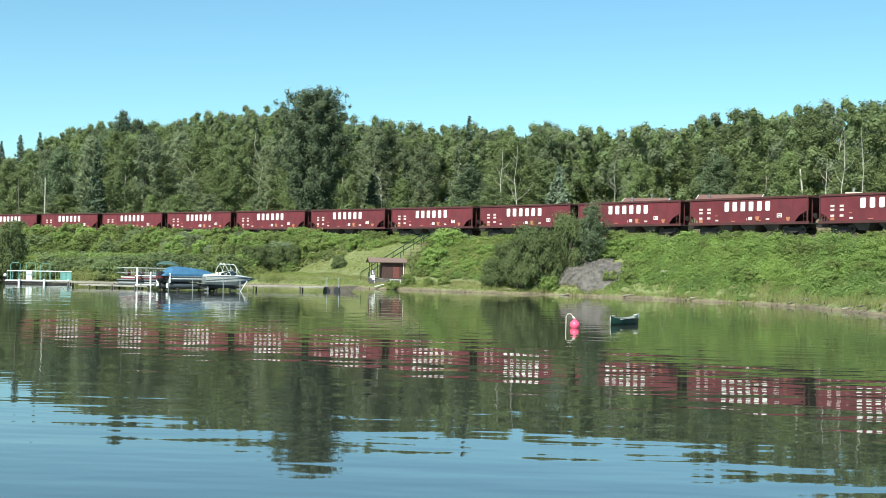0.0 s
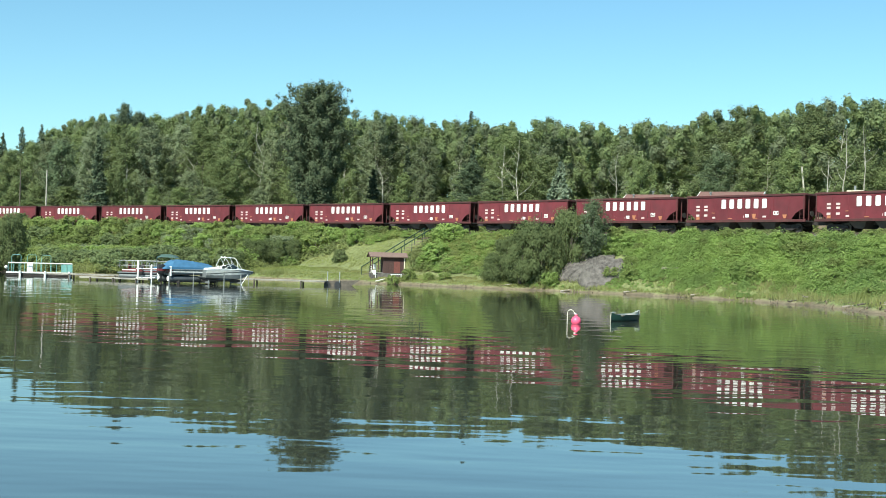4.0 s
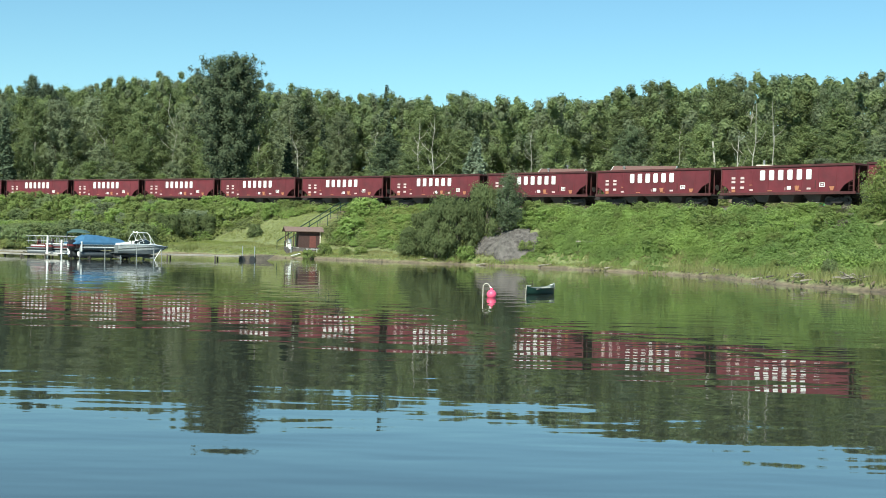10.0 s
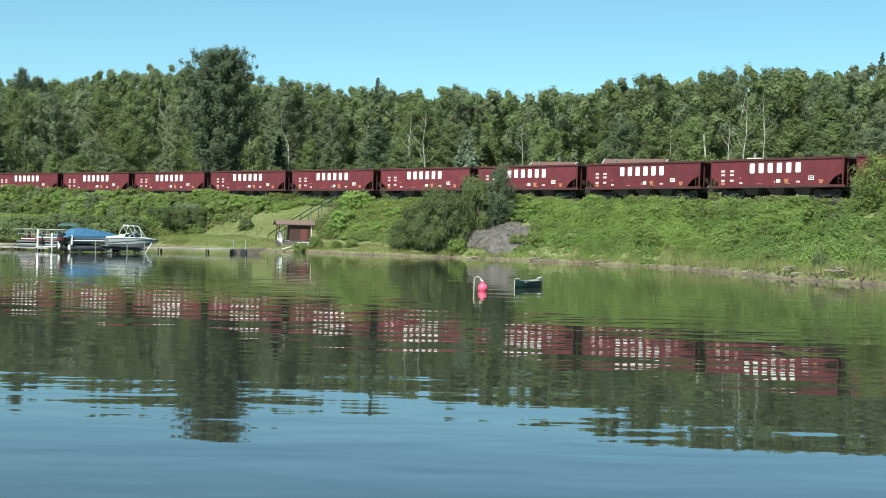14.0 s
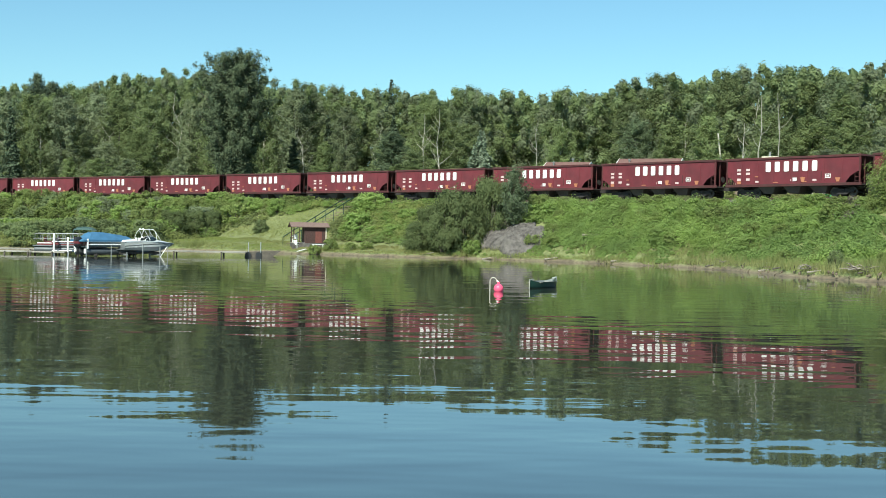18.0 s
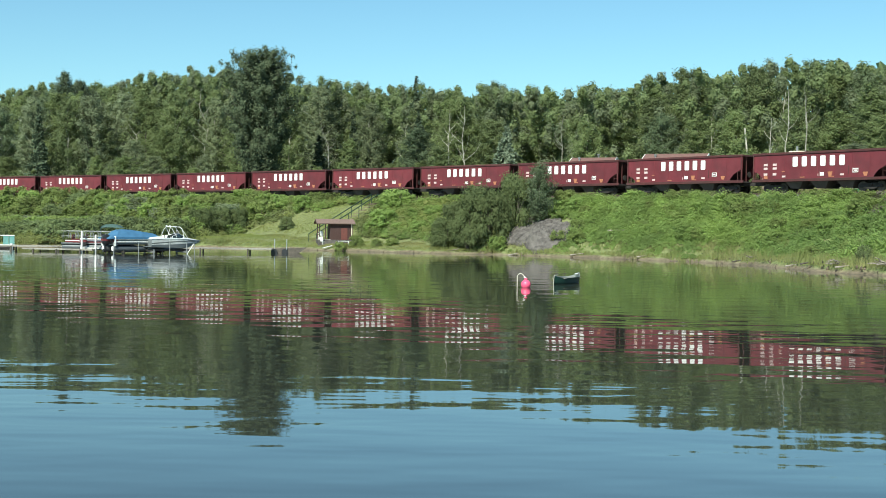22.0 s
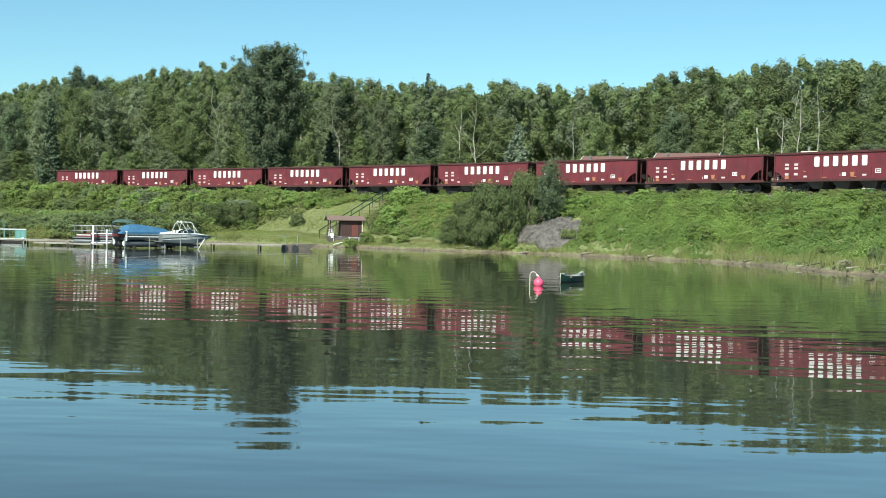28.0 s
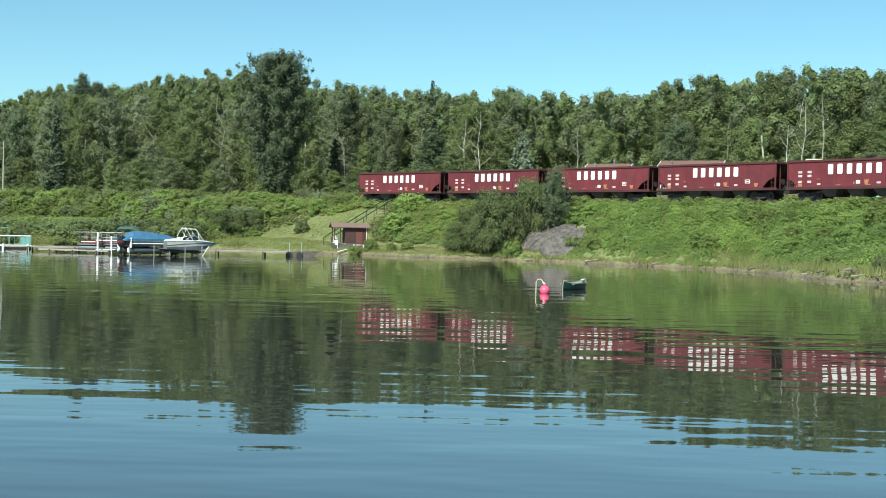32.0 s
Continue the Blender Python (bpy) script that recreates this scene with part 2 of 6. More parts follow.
WAVE = (0.0160, 0.017, 0.0014)      # heights of the ripples, metres
M_WATER = water_material()
M_GROUND = ground_material()

# ---------------------------------------------------------------- mesh helpers
def mesh_of(name, bm, material, smooth=False):
    me = bpy.data.meshes.new(name)
    bm.to_mesh(me)
    bm.free()
    for mt in (material if isinstance(material, (list, tuple)) else [material]):
        me.materials.append(mt)
    if smooth:
        me.polygons.foreach_set("use_smooth", [True] * len(me.polygons))
    return me


def part(name, bm, material, parent=None, label="", m=None, smooth=False):
    """One mesh object under a thing or a part. bm: a bmesh, or a mesh that several pieces share."""
    me = bm if isinstance(bm, bpy.types.Mesh) else mesh_of(name, bm, material, smooth)
    ob = new(name, me)
    if parent is not None:
        ob.parent = parent
    if m is not None:
        ob.matrix_basis = m
    if label:
        ob["label"] = label
    return ob


def box(bm, x0, x1, y0, y1, z0, z1, bevel=0.0, m=None):
    vs = [bm.verts.new((x, y, z)) for x in (x0, x1) for y in (y0, y1) for z in (z0, z1)]
    fs = [bm.faces.new([vs[i] for i in f]) for f in ((0, 1, 3, 2), (4, 6, 7, 5), (0, 4, 5, 1), (2, 3, 7, 6), (0, 2, 6, 4), (1, 5, 7, 3))]
    if bevel:
        es = list({e for f in fs for e in f.edges})
        r = bmesh.ops.bevel(bm, geom=es, offset=bevel, segments=1, affect="EDGES")
        vs = list({v for f in r["faces"] for v in f.verts} | {v for v in vs if v.is_valid})
    if m is not None:
        bmesh.ops.transform(bm, matrix=m, verts=[v for v in vs if v.is_valid])
    return bm


def boxed(x0, x1, y0, y1, z0, z1, bevel=0.0, m=None):
    return box(bmesh.new(), x0, x1, y0, y1, z0, z1, bevel, m)


def tube(bm, pts, r, sides=6, r2=None):
    """A rod through points; tapers to r2."""
    pts = [Vector(p) for p in pts]
    rings = []
    for i, p in enumerate(pts):
        d = (pts[min(i + 1, len(pts) - 1)] - pts[max(i - 1, 0)]).normalized()
        up = Vector((0, 0, 1)) if abs(d.z) < 0.9 else Vector((1, 0, 0))
        a = d.cross(up).normalized()
        b = d.cross(a)
        rr = r if r2 is None else r + (r2 - r) * i / (len(pts) - 1)
        rings.append([bm.verts.new(p + (a * math.cos(2 * math.pi * k / sides) + b * math.sin(2 * math.pi * k / sides)) * rr) for k in range(sides)])
    for u, v in zip(rings, rings[1:]):
        for k in range(sides):
            bm.faces.new((u[k], u[(k + 1) % sides], v[(k + 1) % sides], v[k]))
    bm.faces.new(rings[0][::-1])
    bm.faces.new(rings[-1])
    return bm


def tubed(pts, r, sides=6, r2=None):
    return tube(bmesh.new(), pts, r, sides, r2)


def extrude_poly(bm, pts, y0, y1):
    """A flat outline in x, z given thickness from y0 to y1."""
    a = [bm.verts.new((x, y0, z)) for x, z in pts]
    b = [bm.verts.new((x, y1, z)) for x, z in pts]
    bm.faces.new(a)
    bm.faces.new(b[::-1])
    for i in range(len(pts)):
        j = (i + 1) % len(pts)
        bm.faces.new((a[j], a[i], b[i], b[j]))
    bmesh.ops.recalc_face_normals(bm, faces=bm.faces[:])
    return bm


def loft(bm, rings, caps=True):
    rs = [[bm.verts.new(p) for p in ring] for ring in rings]
    for u, v in zip(rs, rs[1:]):
        for k in range(len(u)):
            j = (k + 1) % len(u)
            bm.faces.new((u[k], u[j], v[j], v[k]))
    if caps:
        bm.faces.new(rs[0][::-1])
        bm.faces.new(rs[-1])
    bmesh.ops.recalc_face_normals(bm, faces=bm.faces[:])
    return bm


def raw_mesh(name, co, faces, material, smooth=False):
    """A mesh from arrays: co (n, 3), faces (m, 3 or 4)."""
    me = bpy.data.meshes.new(name)
    co, faces = np.asarray(co, np.float32), np.asarray(faces, np.int32)
    k = faces.shape[1]
    me.vertices.add(len(co))
    me.vertices.foreach_set("co", co.ravel())
    me.loops.add(faces.size)
    me.loops.foreach_set("vertex_index", faces.ravel())
    me.polygons.add(len(faces))
    me.polygons.foreach_set("loop_start", np.arange(0, faces.size, k, dtype=np.int32))
    me.polygons.foreach_set("use_smooth", np.full(len(faces), smooth))
    me.update(calc_edges=True)
    me.materials.append(material)
    return me


def leaves(name, centres, sizes, material, up=0.3, long=1.5, seed=1, out=None):
    """Many small pointed leaves, each a bent four-cornered blade turned its own way."""
    g = np.random.default_rng(seed)
    n = len(centres)
    nrm = g.normal(size=(n, 3))
    nrm /= np.linalg.norm(nrm, axis=1)[:, None]
    if out is not None:
        nrm = nrm * 0.6 + out * 0.7
    nrm[:, 2] += up
    nrm /= np.linalg.norm(nrm, axis=1)[:, None]
    t = np.cross(nrm, g.normal(size=(n, 3)))
    t /= np.linalg.norm(t, axis=1)[:, None]
    b = np.cross(nrm, t)
    s = np.asarray(sizes)[:, None] * g.uniform(0.7, 1.3, (n, 1))
    droop = nrm * s * 0.18
    co = np.stack([centres - t * s * long / 2 - droop, centres + b * s * 0.5, centres + t * s * long / 2 - droop, centres - b * s * 0.5], 1).reshape(-1, 3)
    f = np.arange(4 * n).reshape(n, 4)
    return raw_mesh(name, co, f, material)


def leaflets(name, centres, size, material, up=0.3, seed=1, out=None):
    """Fine foliage: one small three-cornered leaf at each place, turned its own way."""
    g = np.random.default_rng(seed)
    n = len(centres)
    nrm = g.normal(size=(n, 3))
    nrm /= np.linalg.norm(nrm, axis=1)[:, None]
    nrm = nrm * 0.45 + (0 if out is None else out * 0.85)
    nrm[:, 2] += up
    nrm /= np.linalg.norm(nrm, axis=1)[:, None]
    t = np.cross(nrm, g.normal(size=(n, 3)))
    t /= np.linalg.norm(t, axis=1)[:, None]
    b = np.cross(nrm, t)
    s = size * g.uniform(0.65, 1.35, (n, 1))
    co = np.stack([centres - t * s * 0.6, centres + t * s * 0.3 + b * s * 0.6, centres + t * s * 0.5 - b * s * 0.55], 1).reshape(-1, 3)
    return raw_mesh(name, co, np.arange(3 * n).reshape(n, 3), material)


def simple(name, color, rough=0.5, metal=0.0, var=0.08, scale=4.0, **k):
    return mat(name, color, rough, metal, var, scale, **k)


M_PLANK = simple("weathered_planks", (0.36, 0.335, 0.295), 0.85, var=0.25, scale=3, bump=0.4)
M_POST = simple("dark_pile_wood", (0.10, 0.085, 0.07), 0.9, var=0.3)
M_BROWN = simple("brown_stained_boards", (0.062, 0.030, 0.026), 0.8, var=0.2, scale=5, bump=0.3)
M_REDBOARD = simple("faded_red_board", (0.14, 0.042, 0.034), 0.7, var=0.15)
M_SHINGLE = simple("brown_shingles", (0.19, 0.125, 0.105), 0.9, var=0.25, scale=8, bump=0.5)
M_SHINGLE2 = simple("red_brown_roofing", (0.165, 0.088, 0.075), 0.9, var=0.2, scale=6, bump=0.4)
M_WHITEP = simple("white_plastic", (0.78, 0.78, 0.76), 0.45, var=0.05)
M_GEL = simple("white_gelcoat", (0.74, 0.76, 0.75), 0.2, var=0.04)
M_GREYHULL = simple("grey_hull", (0.17, 0.185, 0.19), 0.3, var=0.1)
M_BLACK = simple("black_plastic", (0.022, 0.022, 0.025), 0.45, var=0.1)
M_MAROON = simple("maroon_vinyl", (0.16, 0.03, 0.035), 0.5, var=0.12)
M_BLUE_CANVAS = simple("blue_canvas", (0.045, 0.135, 0.25), 0.8, var=0.14, scale=2, bump=0.4, bump_scale=5)
M_BIMINI = simple("grey_green_canvas", (0.075, 0.135, 0.125), 0.8, var=0.15)
M_TUBE = simple("dull_pontoon_tube", (0.10, 0.11, 0.12), 0.5, 0.3, var=0.15)
M_ALU = simple("aluminium", (0.62, 0.63, 0.63), 0.35, 0.85, var=0.08)
M_TEAL = simple("teal_paint", (0.17, 0.36, 0.33), 0.5, var=0.12)
M_GREEN_PIPE = simple("dark_green_paint", (0.018, 0.045, 0.030), 0.5, var=0.12)
M_GREEN_BOX = simple("bright_green_paint", (0.06, 0.30, 0.14), 0.5)
M_PINK = simple("pink_buoy_vinyl", (0.82, 0.10, 0.20), 0.4, var=0.08)
M_CANOE = simple("dark_green_hull", (0.013, 0.040, 0.030), 0.35, var=0.1)
M_LINING = simple("pale_grey_lining", (0.36, 0.39, 0.36), 0.5, var=0.1)
M_CREAM = simple("cream_boards", (0.62, 0.55, 0.42), 0.7, var=0.08)
M_SIDING = simple("brown_siding", (0.20, 0.15, 0.11), 0.8, var=0.1)
M_TIN = simple("grey_vent_metal", (0.26, 0.27, 0.27), 0.5, 0.3)
M_GLASS = simple("dark_glass", (0.02, 0.03, 0.03), 0.08, var=0.02, spec=0.8)
M_DRIFT = simple("bleached_driftwood", (0.33, 0.285, 0.24), 0.9, var=0.25, bump=0.4)
M_MUD = simple("brown_shore_stone", (0.16, 0.125, 0.09), 0.9, var=0.35, scale=1.5)
M_ROPE = simple("pale_rope", (0.55, 0.52, 0.44), 0.8)

# ---------------------------------------------------------------- plan: track, shore, ground
CAR = 15.24                       # length over couplers
RAIL_Z = 6.2
REF = (3.970, 144.347, -0.77153, -0.0028442, -7.54e-06)
_s = np.arange(-900.0, 901.0, 1.0)
_c = np.clip(_s, -140, 95)
_h = REF[2] + REF[3] * _c + REF[4] * _c ** 2
_tx, _ty = np.cumsum(np.cos(_h)), np.cumsum(np.sin(_h))
_tx, _ty = _tx - _tx[900] + REF[0], _ty - _ty[900] + REF[1]


def track(s):
    """Place and heading on the track, s metres from its reference point."""
    return np.interp(s, _s, _tx), np.interp(s, _s, _ty), np.interp(s, _s, _h)


def on_track(s, d):
    """A plan point d metres from the track on the lake side."""
    x, y, h = track(s)
    return x + d * np.sin(h), y - d * np.cos(h)


def to_track(x, y):
    x, y = np.atleast_1d(np.asarray(x, float)), np.atleast_1d(np.asarray(y, float))
    s, d = np.empty(len(x)), np.empty(len(x))
    for i in range(0, len(x), 4000):
        a, b = x[i:i + 4000, None], y[i:i + 4000, None]
        k = np.argmin((a - _tx) ** 2 + (b - _ty) ** 2, axis=1)
        s[i:i + 4000] = _s[k]
        d[i:i + 4000] = (a[:, 0] - _tx[k]) * np.sin(_h[k]) - (b[:, 0] - _ty[k]) * np.cos(_h[k])
    return s, d


SHORE_S = (-400, -60, -38, -30, -25, -20, -14, -7, 1, 8, 14, 18, 25, 35, 42, 50, 58, 63, 74, 120, 900)
SHORE_D = (45.5, 43.5, 41.3, 38.5, 30.5, 23, 20.1, 18.8, 17.3, 16.7, 14.1, 12.7, 11.9, 11.7, 12.1, 14.5, 18.5, 21.5, 23.5, 25.5, 25.5)


def lumps(x, y, k, seed=0):
    """Smooth waves that stand in for uneven ground, about -1 to 1."""
    g = np.random.default_rng(seed)
    v = 0
    for _ in range(6):
        a, p, f = g.uniform(0, 6.28), g.uniform(0, 6.28), k * g.uniform(0.6, 1.7)
        v = v + np.sin((x * math.cos(a) + y * math.sin(a)) * f + p)
    return v / 4


def ground_z(x, y):
    x, y = np.atleast_1d(np.asarray(x, float)), np.atleast_1d(np.asarray(y, float))
    s, d = to_track(x, y)
    ds = np.interp(s, SHORE_S, SHORE_D) + 0.35 * lumps(x, y, 0.9, 3)
    foot = np.minimum(12.0, ds - 0.8)
    zf = 0.35 + 0.11 * (ds - foot)
    zf = np.minimum(zf, 1.4)
    bank = 5.6 + (zf - 5.6) * np.clip((d - 4.4) / (foot - 4.4), 0, 1)
    lawn = 0.22 + (zf - 0.22) * (1 - np.clip((d - foot) / (ds - foot), 0, 1)) ** 0.45
    z = np.where(d < foot, bank, lawn)
    z = np.where(d > ds, np.maximum(0.22 - (d - ds) * np.where(s > 14, 0.8, 0.55), -1.6), z)
    z = z + np.where((d > 5) & (d < ds - 1), (0.12 + 0.12 * (s > 16)) * lumps(x, y, 0.8, 5), 0)
    back = np.clip(-d - 24, 0, 130)
    z = z + np.where(d < 0, back * 0.075 + 0.35 * lumps(x, y, 0.12, 8) * np.clip((-d - 6) / 20, 0, 1), 0)
    near = np.clip((6 - y) * 0.35 - 0.3, -1.6, 1.1)
    return np.where((d > ds) & (y < 14), np.maximum(z, near), z)


def gz(x, y):
    return float(ground_z(x, y)[0])


def build_ground():
    far = [200, 260, 340, 450, 600, 800, 1100, 1500, 2100, 3000]
    gx = np.concatenate([[-f for f in far[::-1]], np.arange(-160, 140, 1.5), np.array(far) - 40])
    gy = np.concatenate([[-f for f in far[::-1]], np.arange(-160, 20, 9), np.arange(20, 60, 5), np.arange(60, 235, 1.5), np.array(far) + 60])
    X, Y = np.meshgrid(gx, gy)
    Z = ground_z(X.ravel(), Y.ravel())
    co = np.stack([X.ravel(), Y.ravel(), Z], 1)
    nx, ny = len(gx), len(gy)
    i = np.arange(nx * ny).reshape(ny, nx)
    f = np.stack([i[:-1, :-1], i[:-1, 1:], i[1:, 1:], i[1:, :-1]], -1).reshape(-1, 4)
    return tagged(new("ground", raw_mesh("ground", co, f, M_GROUND, True)), "grassy lake bank with a muddy stony shoreline", "ground", kind="structure")


def build_water():
    n = 40
    g = np.linspace(-1500, 1500, n)
    X, Y = np.meshgrid(g, g)
    co = np.stack([X.ravel(), Y.ravel(), X.ravel() * 0], 1)
    i = np.arange(n * n).reshape(n, n)
    f = np.stack([i[:-1, :-1], i[:-1, 1:], i[1:, 1:], i[1:, :-1]], -1).reshape(-1, 4)
    return tagged(new("water", raw_mesh("water", co, f, M_WATER, True)), "calm green lake water with soft ripples and reflections", "lake", kind="structure")


ground = build_ground()
water = build_water()


def ribbon(name, profile, s0, s1, step, material, parent=None, label=""):
    """A strip swept along the track: profile of (d, z), d to the lake side."""
    ss = np.arange(s0, s1 + 0.1, step)
    k = len(profile)
    co = []
    for s in ss:
        x, y, h = track(s)
        co += [(x + d * math.sin(h), y - d * math.cos(h), z) for d, z in profile]
    i = np.arange(len(ss) * k).reshape(len(ss), k)
    f = np.stack([i[:-1, :-1], i[1:, :-1], i[1:, 1:], i[:-1, 1:]], -1).reshape(-1, 4)
    return part(name, raw_mesh(name, co, f, material), material, parent, label)


def build_track():
    base = tagged(new("railway_track"), "single railway track on a grey gravel bed", "railway", kind="structure")
    ribbon("gravel_bed", [(3.9, 5.45), (1.9, 5.98), (-1.9, 5.98), (-3.9, 5.45)], -600, 600, 4, M_STONE, base, "crushed grey stone ballast")
    for side in (-0.75, 0.75):
        ribbon("rail", [(side + 0.035, 6.0), (side + 0.035, RAIL_Z), (side - 0.035, RAIL_Z), (side - 0.035, 6.0)], -600, 600, 4, M_RAIL, base, "worn steel rail")
    bm = bmesh.new()
    for s in np.arange(-110, 100, 0.6):
        x, y, h = track(s)
        box(bm, -0.12, 0.12, -1.3, 1.3, 5.9, 6.03, m=pose(x, y, 0, 0, 0, math.degrees(h)))
    tagged(part("sleepers", bm, M_TIE, base, "dark wooden sleepers"), kind="stuff")


build_track()

# ---------------------------------------------------------------- ballast hopper cars
TOP, SILL, HALF, WIDE = 3.45, 0.96, 6.98, 1.52


def build_hopper():
    """One ballast hopper; x forwards, the lake side at -y, z from the rail."""
    car = tagged(new("hopper_car"), "dark red steel ballast hopper car with white lettering blocks", "freight car", "hopper cars of the train")
    car.empty_display_size = 0.5
    side_pts = [(-HALF, TOP), (HALF, TOP), (HALF, 2.2), (HALF - 0.45, 2.08), (HALF - 1.0, 1.75), (HALF - 1.4, 1.3), (HALF - 1.4, SILL + 0.2), (-HALF + 1.1, SILL + 0.2), (-HALF + 1.1, 1.3), (-HALF + 0.6, 1.75), (-HALF, 1.95)]
    for y in (-WIDE, WIDE - 0.06):
        part("side_wall", extrude_poly(bmesh.new(), side_pts, y, y + 0.06), M_CAR, car)
        o = -1 if y < 0 else 1
        yy = -WIDE if y < 0 else WIDE
        part("top_rail", boxed(-HALF - 0.04, HALF + 0.04, yy - 0.09, yy + 0.09, TOP - 0.06, TOP + 0.14, 0.02), M_CAR_DARK, car, "thick top rim")
        part("side_sill", boxed(-HALF - 0.1, HALF + 0.1, yy - 0.07, yy + 0.07, SILL, SILL + 0.24, 0.015), M_CAR_DARK, car, "long side sill")
        for x in (-HALF + 0.02, HALF - 0.14):
            part("corner_post", boxed(x, x + 0.12, yy - 0.06, yy + 0.06, SILL + 0.24, TOP - 0.06, 0.01), M_CAR_DARK, car)
        rib = mesh_of("rib", boxed(-0.03, 0.03, min(0, o * 0.018), max(0, o * 0.018), 1.29, TOP - 0.06), M_CAR)
        for x in np.linspace(-5.2, 5.2, 7):
            part("rib", rib, M_CAR, car, m=pose(x, yy, 0))
    for e in (-1, 1):
        bm = bmesh.new()
        pts = [(e * HALF, TOP), (e * (HALF - 2.3), 1.2), (e * (HALF - 2.36), 1.2), (e * (HALF - 0.06), TOP)]
        extrude_poly(bm, pts, -WIDE + 0.06, WIDE - 0.06)
        part("slope_sheet", bm, M_CAR_DARK, car, "sloping end sheet")
        part("end_rail", boxed(e * HALF - 0.06, e * HALF + 0.06, -WIDE, WIDE, TOP - 0.06, TOP + 0.12, 0.02), M_CAR_DARK, car)
        part("end_platform", boxed(min(e * HALF, e * (HALF - 1.9)), max(e * HALF, e * (HALF - 1.9)), -WIDE + 0.08, WIDE - 0.08, SILL + 0.02, SILL + 0.14), M_UNDER, car)
        for yy in (-0.75, 0.75):
            part("end_post", tubed([(e * (HALF - 0.12), yy, SILL + 0.1), (e * (HALF - 0.12), yy, TOP - 0.05)], 0.05, 5), M_CAR_DARK, car)
        lad = bmesh.new()
        for z in np.arange(SILL + 0.35, 2.3, 0.36):
            tube(lad, [(e * (HALF - 0.05), -WIDE + 0.02, z), (e * (HALF - 0.55), -WIDE + 0.02, z)], 0.02, 4)
        tube(lad, [(e * (HALF - 0.55), -WIDE + 0.02, SILL + 0.2), (e * (HALF - 0.55), -WIDE + 0.02, 2.3)], 0.025, 4)
        part("ladder", lad, M_CAR_DARK, car)
        part("coupler", boxed(min(e * HALF, e * (HALF + 0.66)), max(e * HALF, e * (HALF + 0.66)), -0.14, 0.14, 0.68, 0.96, 0.03), M_UNDER, car, "steel knuckle coupler")
    part("brake_cylinder", tubed([(-HALF + 0.5, -0.55, 1.45), (-HALF + 1.25, -0.55, 1.45)], 0.2, 10), M_BAY, car, "grey brake cylinder on the end platform")
    part("brake_wheel", tubed([(HALF + 0.02, -0.5, 1.75), (HALF + 0.08, -0.5, 1.75)], 0.27, 12), M_UNDER, car)
    part("centre_sill", boxed(-HALF, HALF, -0.17, 0.17, 0.7, 1.05), M_UNDER, car)
    for x in (-2.7, 0.0, 2.7):
        bm = bmesh.new()
        loft(bm, [[(x - 1.05, -1.35, SILL + 0.2), (x + 1.05, -1.35, SILL + 0.2), (x + 1.05, 1.35, SILL + 0.2), (x - 1.05, 1.35, SILL + 0.2)],
                  [(x - 0.5, -0.95, 0.36), (x + 0.5, -0.95, 0.36), (x + 0.5, 0.95, 0.36), (x - 0.5, 0.95, 0.36)]])
        part("hopper_bay", bm, M_BAY, car, "discharge chute with a gate")
    g = np.random.default_rng(3)
    nx, ny = 26, 7
    X, Y = np.meshgrid(np.linspace(-HALF + 0.5, HALF - 0.5, nx), np.linspace(-WIDE + 0.1, WIDE - 0.1, ny))
    Z = TOP - 0.55 + 0.72 * np.cos(Y / WIDE * 1.35) * (0.55 + 0.45 * np.abs(np.sin(X * 0.75 + 0.4))) * np.clip((HALF - np.abs(X)) / 1.8, 0.1, 1) + g.normal(0, 0.03, X.shape)
    i = np.arange(nx * ny).reshape(ny, nx)
    part("ballast_load", raw_mesh("ballast_load", np.stack([X.ravel(), Y.ravel(), Z.ravel()], 1), np.stack([i[:-1, :-1], i[:-1, 1:], i[1:, 1:], i[1:, :-1]], -1).reshape(-1, 4), M_STONE), M_STONE, car, "heaped grey crushed stone")
    # trucks
    wheel_me = None
    for tx in (-4.95, 4.95):
        truck = new("truck")
        truck.parent = car
        truck.matrix_basis = pose(tx, 0, 0)
        part("bolster", boxed(-0.2, 0.2, -1.1, 1.1, 0.5, 0.72, 0.03), M_UNDER, truck)
        for y in (-1.02, 0.92):
            pts = [(-1.15, 0.52), (-0.95, 0.66), (-0.35, 0.72), (0.35, 0.72), (0.95, 0.66), (1.15, 0.52), (1.1, 0.36), (0.7, 0.36), (0.35, 0.22), (-0.35, 0.22), (-0.7, 0.36), (-1.1, 0.36)]
            part("side_frame", extrude_poly(bmesh.new(), pts, y, y + 0.1), M_UNDER, truck)
        for x in (-0.88, 0.88):
            part("axle", tubed([(x, -1.05, 0.44), (x, 1.05, 0.44)], 0.075, 6), M_UNDER, truck)
            for y in (-0.82, 0.68):
                if wheel_me is None:
                    bm = bmesh.new()
                    tube(bm, [(0, 0, 0), (0, 0.14, 0)], 0.44, 16)
                    tube(bm, [(0, -0.03, 0), (0, 0.17, 0)], 0.12, 8)
                    wheel_me = mesh_of("wheel", bm, M_WHEEL)
                part("wheel", wheel_me, M_WHEEL, truck, m=pose(x, y, 0.44))
    # white lettering blocks and small data panels on the lake side
    yb = -WIDE - 0.024

    def plate(name, x0, x1, z0, z1, material, label=""):
        part(name, boxed(x0, x1, yb - 0.012, yb + 0.003, z0, z1), material, car, label)

